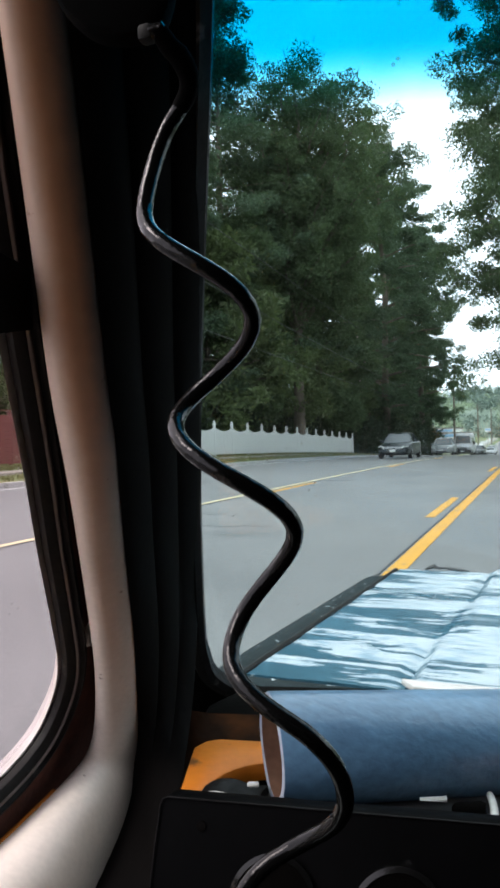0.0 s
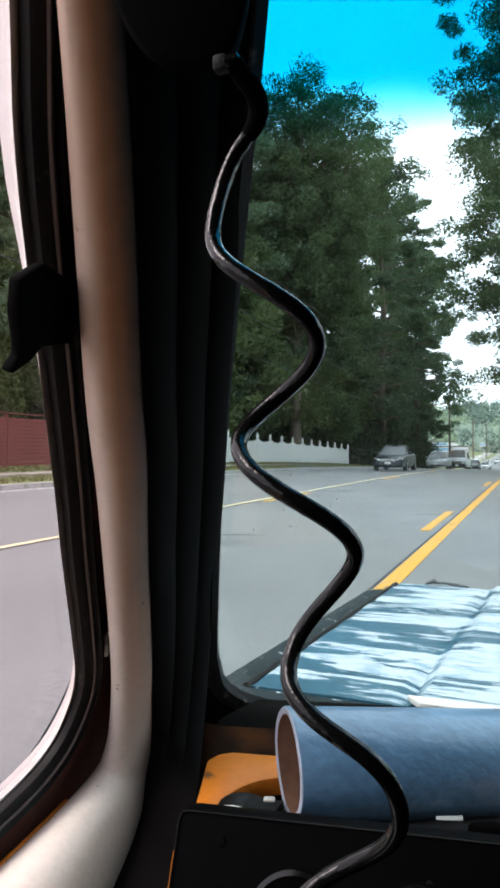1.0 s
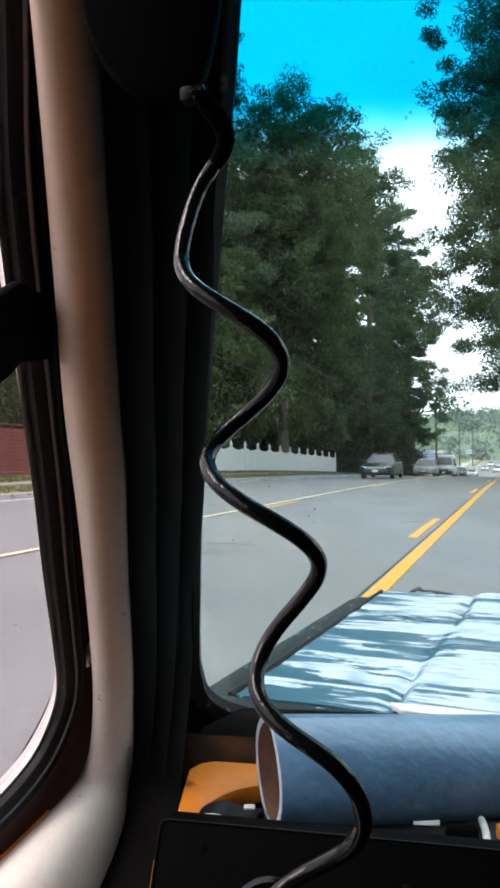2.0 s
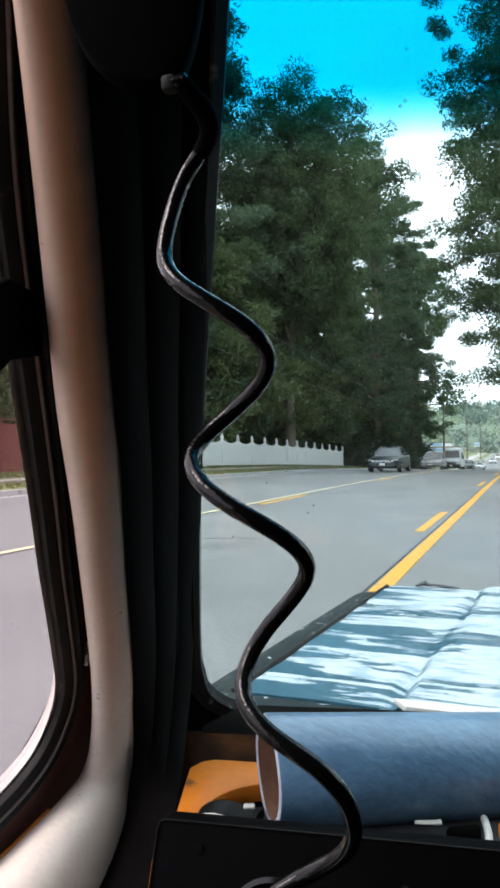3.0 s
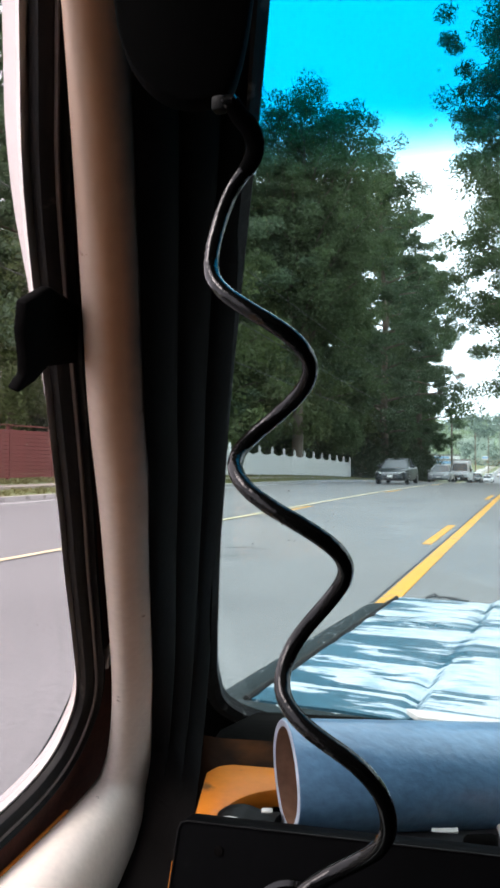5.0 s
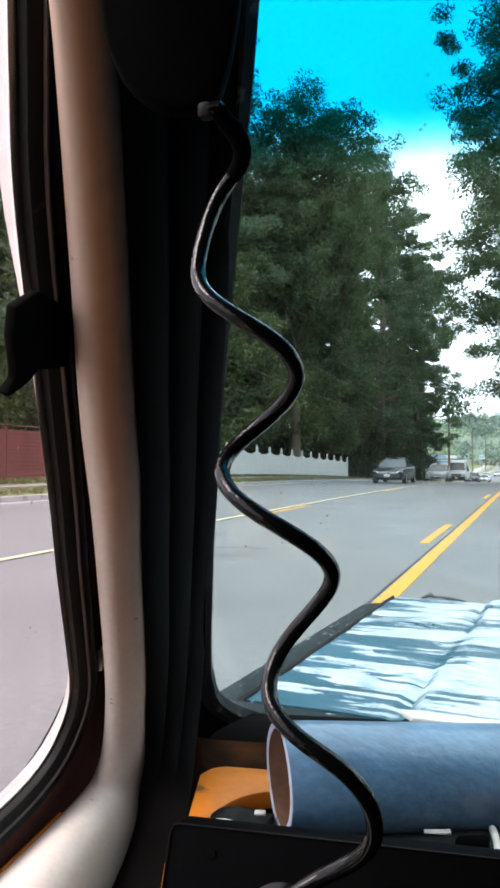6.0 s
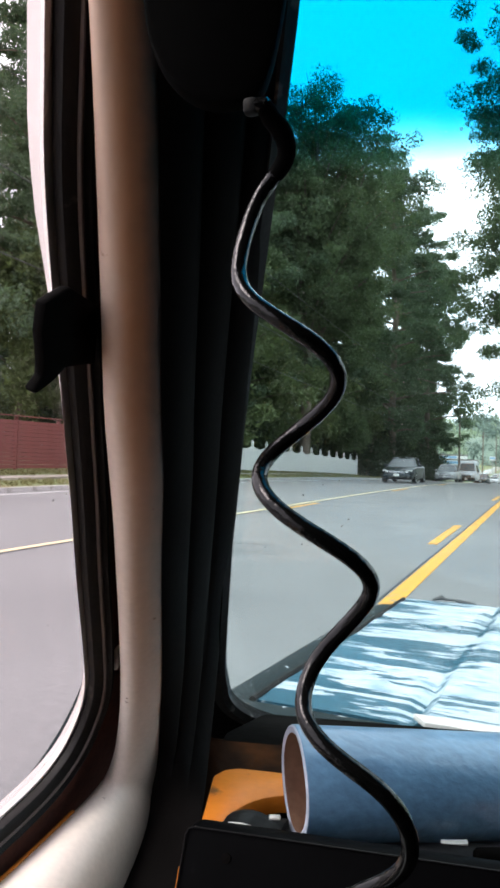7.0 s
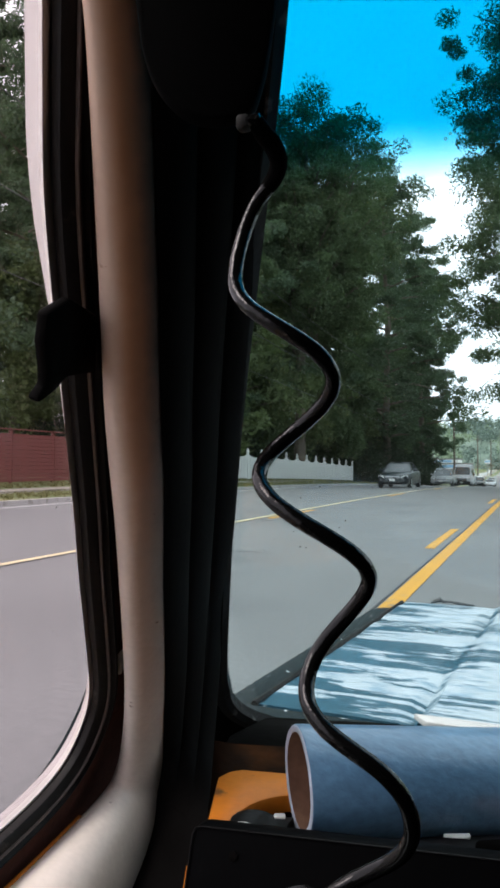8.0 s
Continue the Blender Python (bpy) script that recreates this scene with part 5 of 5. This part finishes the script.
def saloon(at, body_mat, label, h=1.46, length=4.7, width=1.82, boxy=False):
    """A car that faces back along the road; its front is at -y."""
    c = thing("saloon_car" if not boxy else "sport_utility_car", at, label, "car", "cars in the far lane")
    L, w = length / 2, width / 2
    belt = 0.92 if not boxy else 1.05
    # y, half width, sill, shoulder height
    st = [(-L, 0.72, 0.34, 0.62), (-L + 0.12, 0.88, 0.26, 0.72), (-L + 0.5, 0.97, 0.22, 0.82), (-L * 0.45, 1.0, 0.22, belt - 0.02), (0, 1.0, 0.22, belt), (L * 0.55, 1.0, 0.22, belt + 0.02), (L - 0.45, 0.96, 0.24, belt + 0.03), (L - 0.08, 0.88, 0.30, belt - 0.05), (L, 0.78, 0.38, belt - 0.2)]
    rings = []
    for y, f, lo, hi in st:
        x = w * f
        half = [(x * 0.80, lo), (x * 0.96, lo + 0.06), (x, lo + 0.28), (x * 0.995, (lo + hi) / 2 + 0.12), (x * 0.955, hi - 0.05), (x * 0.87, hi)]
        rings.append([Vector((a, y, z)) for a, z in half] + [Vector((-a, y, z)) for a, z in half[::-1]])
    part("body", loft(rings), body_mat, c)
    g = [(-L * 0.42, -L * 0.40), (L * 0.72, L * 0.70)] if not boxy else [(-L * 0.40, -L * 0.38), (L * 0.93, L * 0.92)]
    y0, y1 = g[0][0], g[1][0]
    r0, r1 = y0 + (0.75 if not boxy else 0.6), y1 - (0.70 if not boxy else 0.22)
    def cabin(shrink, lo, hi):
        rr = []
        for y, z, f in ((y0, lo, 0.86), (r0, hi, 0.62), ((r0 + r1) / 2, hi + 0.03, 0.64), (r1, hi, 0.61), (y1, lo, 0.82)):
            x = w * f * shrink
            rr.append([Vector((-x, y, z)), Vector((x, y, z)), Vector((w * 0.86 * shrink, min(max(y, y0), y1), lo - 0.06)), Vector((-w * 0.86 * shrink, min(max(y, y0), y1), lo - 0.06))])
        return loft(rr)
    part("windows", cabin(1.0, belt, h - 0.04), CAR_GLASS, c, "dark tinted windows", smooth=False)
    part("roof", loft([[Vector((-w * f, y, z)), Vector((0, y, z + 0.03)), Vector((w * f, y, z)), Vector((w * f, y, z - 0.05)), Vector((-w * f, y, z - 0.05))] for y, z, f in ((r0 - 0.05, h - 0.06, 0.60), (r0 + 0.2, h - 0.02, 0.635), ((r0 + r1) / 2, h, 0.65), (r1 - 0.2, h - 0.02, 0.63), (r1 + 0.05, h - 0.05, 0.59))]), body_mat, c)
    for s in (-1, 1):
        for pa, pb in (((s * w * 0.865, y0, belt), (s * w * 0.625, r0, h - 0.05)), ((s * w * 0.865, (y0 + y1) / 2 + 0.1, belt), (s * w * 0.645, (r0 + r1) / 2 + 0.1, h - 0.03)), ((s * w * 0.83, y1, belt), (s * w * 0.615, r1, h - 0.05))):
            part("window_pillar", tube([Vector(pa), Vector(pa).lerp(Vector(pb), 0.5) + Vector((s * 0.02, 0, 0.01)), Vector(pb)], 0.035, 6), body_mat, c)
        part("headlight", loft([[Vector((s * w * (0.52 + 0.36 * u), -L - 0.015 + 0.20 * u * u, z)) for u, z in ((0, 0.60), (0.5, 0.58), (1, 0.62), (1, 0.74), (0.5, 0.74), (0, 0.69))], [Vector((s * w * (0.52 + 0.36 * u), -L + 0.14 + 0.20 * u * u, z)) for u, z in ((0, 0.60), (0.5, 0.58), (1, 0.62), (1, 0.74), (0.5, 0.74), (0, 0.69))]]), LAMP, c, "clear headlight")
        part("door_mirror", boxed((0.20, 0.10, 0.13), (s * (w + 0.05), y0 + 0.35, belt + 0.08), 0.03), body_mat, c)
        for y in (-L * 0.62, L * 0.60):
            x = s * (w - 0.10)
            wh = part("wheel", loft([[Vector((x + dx, y + r * math.cos(t), 0.32 + r * math.sin(t))) for t in (2 * math.pi * k / 24 for k in range(24))] for dx, r in ((-0.10, 0.22), (-0.11, 0.29), (-0.08, 0.32), (0.08, 0.32), (0.11, 0.29), (0.10, 0.22))]), TYRE, c)
            part("rim", loft([[Vector((x + s * dx, y + r * math.cos(t), 0.32 + r * math.sin(t))) for t in (2 * math.pi * k / 20 for k in range(20))] for dx, r in ((0.06, 0.21), (0.105, 0.215), (0.11, 0.18), (0.085, 0.06), (0.10, 0.03))]), RIM, wh, "alloy rim")
    part("grille", boxed((w * 0.95, 0.06, 0.13), (0, -L - 0.005, 0.62), 0.02), CHROME, c, "bright grille")
    part("bumper", boxed((w * 1.55, 0.14, 0.20), (0, -L - 0.01, 0.42), 0.05), body_mat, c)
    part("air_intake", boxed((w * 1.0, 0.04, 0.09), (0, -L - 0.085, 0.37), 0.015), TYRE, c)
    part("number_plate", boxed((0.31, 0.015, 0.155), (0, -L - 0.09, 0.47), 0.004), WHITE_VINYL, c, "blank pale plate")
    return c


def van(at, label):
    """A tall delivery van that faces back along the road; its front is at -y."""
    c = thing("delivery_van", at, label, "van", "cars in the far lane")
    body_mat, w = paint("silver_van_paint", (0.52, 0.53, 0.54)), 1.0
    # y, half width at the waist, at the roof, sill, roof height
    st = [(-2.75, 0.80, 0.74, 0.35, 1.00), (-2.62, 0.92, 0.84, 0.30, 1.12), (-2.05, 0.98, 0.86, 0.28, 1.34), (-1.35, 1.0, 0.80, 0.28, 2.30), (-0.95, 1.0, 0.82, 0.28, 2.46), (0.6, 1.0, 0.84, 0.28, 2.50), (2.5, 1.0, 0.84, 0.30, 2.48), (2.72, 0.96, 0.80, 0.36, 2.38)]
    rings = []
    for y, low, top, z0, z1 in st:
        waist = min(1.15, z1 - 0.1)
        half = [(low * 0.85, z0), (low, z0 + 0.12), (low * 1.01, waist), (top, z1 - 0.10), (top * 0.86, z1)]
        rings.append([Vector((a, y, z)) for a, z in half] + [Vector((-a, y, z)) for a, z in half[::-1]])
    part("body", loft(rings), body_mat, c, "silver van body with a high roof")
    part("windscreen", loft([[Vector((x, y - 0.03, z)) for x in (-f, -f * 0.5, f * 0.5, f)] + [Vector((x, y + 0.02, z)) for x in (f, f * 0.5, -f * 0.5, -f)] for y, z, f in ((-2.02, 1.40, 0.80), (-1.70, 1.82, 0.77), (-1.42, 2.20, 0.71))]), CAR_GLASS, c, "sloping windscreen")
    part("bumper", boxed((1.84, 0.22, 0.42), (0, -2.74, 0.50), 0.07), TYRE, c, "dark plastic bumper")
    part("grille", boxed((1.0, 0.08, 0.26), (0, -2.76, 0.86), 0.03), DARK_METAL, c, "dark grille")
    part("grille_bar", boxed((0.9, 0.03, 0.05), (0, -2.81, 0.88), 0.01), CHROME, c, "bright grille bar")
    part("number_plate", boxed((0.31, 0.015, 0.155), (0, -2.86, 0.55), 0.004), WHITE_VINYL, c, "blank pale plate")
    for s in (-1, 1):
        part("headlight", boxed((0.32, 0.22, 0.24), (s * 0.74, -2.64, 0.92), 0.06), LAMP, c, "clear headlight")
        part("door_mirror", boxed((0.16, 0.12, 0.34), (s * 1.13, -1.45, 1.42), 0.04), TYRE, c, "black door mirror")
        part("side_window", slab([Vector((s * (1.005 - 0.16 * (z - 1.35) / 0.85), y, z)) for y, z in ((-1.55, 1.38), (-0.35, 1.38), (-0.35, 1.98), (-1.22, 1.98))], (s, 0, 0.2), 0.012), CAR_GLASS, c, "dark side window", smooth=False)
        part("side_window", slab([Vector((s * (1.005 - 0.16 * (z - 1.35) / 0.85), y, z)) for y, z in ((-0.2, 1.38), (1.2, 1.38), (1.2, 1.98), (-0.2, 1.98))], (s, 0, 0.2), 0.012), CAR_GLASS, c, "dark side window", smooth=False)
        for y in (-1.85, 1.75):
            x = s * 0.90
            wh = part("wheel", loft([[Vector((x + dx, y + r * math.cos(t), 0.34 + r * math.sin(t))) for t in (2 * math.pi * k / 24 for k in range(24))] for dx, r in ((-0.10, 0.22), (-0.11, 0.31), (-0.08, 0.34), (0.08, 0.34), (0.11, 0.31), (0.10, 0.22))]), TYRE, c)
            part("rim", loft([[Vector((x + s * dx, y + r * math.cos(t), 0.34 + r * math.sin(t))) for t in (2 * math.pi * k / 20 for k in range(20))] for dx, r in ((0.06, 0.21), (0.105, 0.215), (0.11, 0.18), (0.085, 0.06), (0.10, 0.03))]), RIM, wh, "grey steel rim")
    return c


def on_road(x, y):
    return (x, y, drop(y))


saloon(on_road(-7.35, 41), paint("dark_slate_paint", (0.012, 0.018, 0.022)), "dark slate saloon car coming along the road")
saloon(on_road(-7.4, 62), paint("grey_silver_paint", (0.26, 0.27, 0.27)), "silver grey saloon car behind the first", 1.50, 4.4)
van(on_road(-7.6, 82), "silver high-roofed delivery van with a dark bumper")
saloon(on_road(-7.6, 101), paint("dark_green_paint", (0.02, 0.03, 0.03)), "dark green saloon car behind the van", 1.42, 5.0)
pale = saloon(on_road(-8.9, 122), paint("off_white_paint", (0.62, 0.61, 0.58)), "off-white sport utility car far down the road", 1.8, 4.8, 1.9, True)
white = saloon(on_road(-8.2, 138), paint("white_paint", (0.6, 0.6, 0.6)), "white saloon car far down the road")
saloon(on_road(-9.0, 156), paint("pale_paint", (0.5, 0.5, 0.48)), "pale sport utility car far down the road", 1.8, 4.8, 1.9, True)
for x, y in ((-5.0, 190), (-8.6, 205), (-4.6, 226), (-8.4, 240), (-4.8, 262)):
    copy_thing(white if y % 2 else pale, pose(*on_road(x, y)))


# ---------------------------------------------------------------- shops and signs down the road
STUCCO = material("pale_shop_stucco", (0.66, 0.65, 0.61), 0.85, spread=0.12, scale=0.6, fine=12, bump=0.2, spots=((0.45, 0.43, 0.39), 0.60, 0.12, 0.8))
SIGN_BLUE = material("faded_blue_sign_face", (0.20, 0.36, 0.52), 0.4, spread=0.1, scale=2, fine=20)
SHOP_GLASS = material("dark_shop_glass", (0.05, 0.06, 0.065), 0.1, metal=0.3, spread=0.2, scale=1, fine=10, bump=0.0)


def shop(x, y, wide, deep, tall, label):
    """A flat-roofed roadside shop whose front looks along the road towards the traffic."""
    b = thing("roadside_shop", (x, y, drop(y) + ground_z(x) - 0.3), label, "shop", "shops down the road")
    part("wall", boxed((wide, deep, tall), (0, 0, tall / 2), 0.03), STUCCO, b, "pale rendered wall")
    part("roof", boxed((wide + 0.7, deep + 0.7, 0.35), (0, 0, tall + 0.17), 0.05), ROOFING, b, "flat roof with a deep edge")
    part("fascia", boxed((wide * 0.8, 0.12, 0.7), (0, -deep / 2 - 0.07, tall - 0.55), 0.02), SIGN_BLUE, b, "plain blue fascia board")
    bays = max(3, int(wide / 2.6))
    for k in range(bays):
        px = -wide / 2 + wide * (k + 0.5) / bays
        win = part("window", boxed((wide / bays - 0.5, 0.08, 1.9), (px, -deep / 2 - 0.03, 1.45), 0.01), WHITE_VINYL, b)
        part("pane", boxed((wide / bays - 0.7, 0.03, 1.7), (px, -deep / 2 - 0.075, 1.45)), SHOP_GLASS, win)


def car_park(x0, x1, y0, y1):
    """A pale concrete yard beside the road."""
    stops = list(range(y0, y1 + 1, 6))
    rings = [[Vector((x0, y, drop(y) + 0.1)), Vector((x0, y, drop(y) + ground_z(x0) + 0.16)), Vector((x1, y, drop(y) + 0.30)), Vector((x1, y, drop(y) + 0.1))] for y in stops]
    tagged(part("car_park", loft(rings), CONCRETE, None, "pale concrete car park beside the road", smooth=False), category="car park", kind="structure")


car_park(-40, -16, 160, 298)
for k, (x, y) in enumerate(((-18, 166), (-21, 166), (-24, 166), (-18.4, 180), (-21.4, 180), (-18, 206), (-21, 206), (-24.2, 214), (-18.2, 220))):
    lift = drop(y) + 0.3 + (ground_z(-40) - 0.14) * (-16 - x) / 24
    copy_thing(white if k % 3 else pale, pose(x, y, lift, 0, 0, 8 * math.sin(k * 2.1)))
shop(-24, 196, 15, 11, 4.2, "low pale roadside shop with a blue fascia")
shop(-33, 236, 20, 12, 4.8, "low pale roadside shop with a blue fascia")
shop(14, 250, 16, 12, 4.4, "low pale roadside shop with a blue fascia")
for x, y, h, face in ((-15.6, 176, 3.6, (1.5, 0.9)), (-14.8, 238, 4.5, (1.8, 1.2))):
    sign = thing("pole_sign", (x, y, drop(y) + ground_z(x) - 0.2), "tall roadside sign with a plain blue and white face", "sign", "signs down the road")
    part("post", tube([Vector((0, 0, z)) for z in (0, h * 0.5, h)], 0.11, 10), GREY_METAL, sign)
    part("sign_box", boxed((face[0], 0.3, face[1]), (0, 0, h + face[1] / 2 - 0.3), 0.04), WHITE_VINYL, sign, "white sign box")
    part("sign_band", boxed((face[0] * 0.9, 0.02, face[1] * 0.45), (0, -0.16, h + face[1] * 0.6 - 0.3), 0.005), SIGN_BLUE, sign, "blue band")
for x, y in ((-13.6, 182), (-13.4, 232), (6.4, 200)):
    far = thing("utility_pole", (x, y, drop(y) + 0.12), "wooden utility pole far down the road", "pole")
    part("mast", tube([Vector((0, 0, z)) for z in (-0.4, 5, 11.5)], 0, 8, [0.19, 0.17, 0.12]), WOOD_POLE, far)
    part("crossarm", boxed((2.0, 0.10, 0.12), (0, 0, 10.6), 0.01), WOOD_POLE, far)
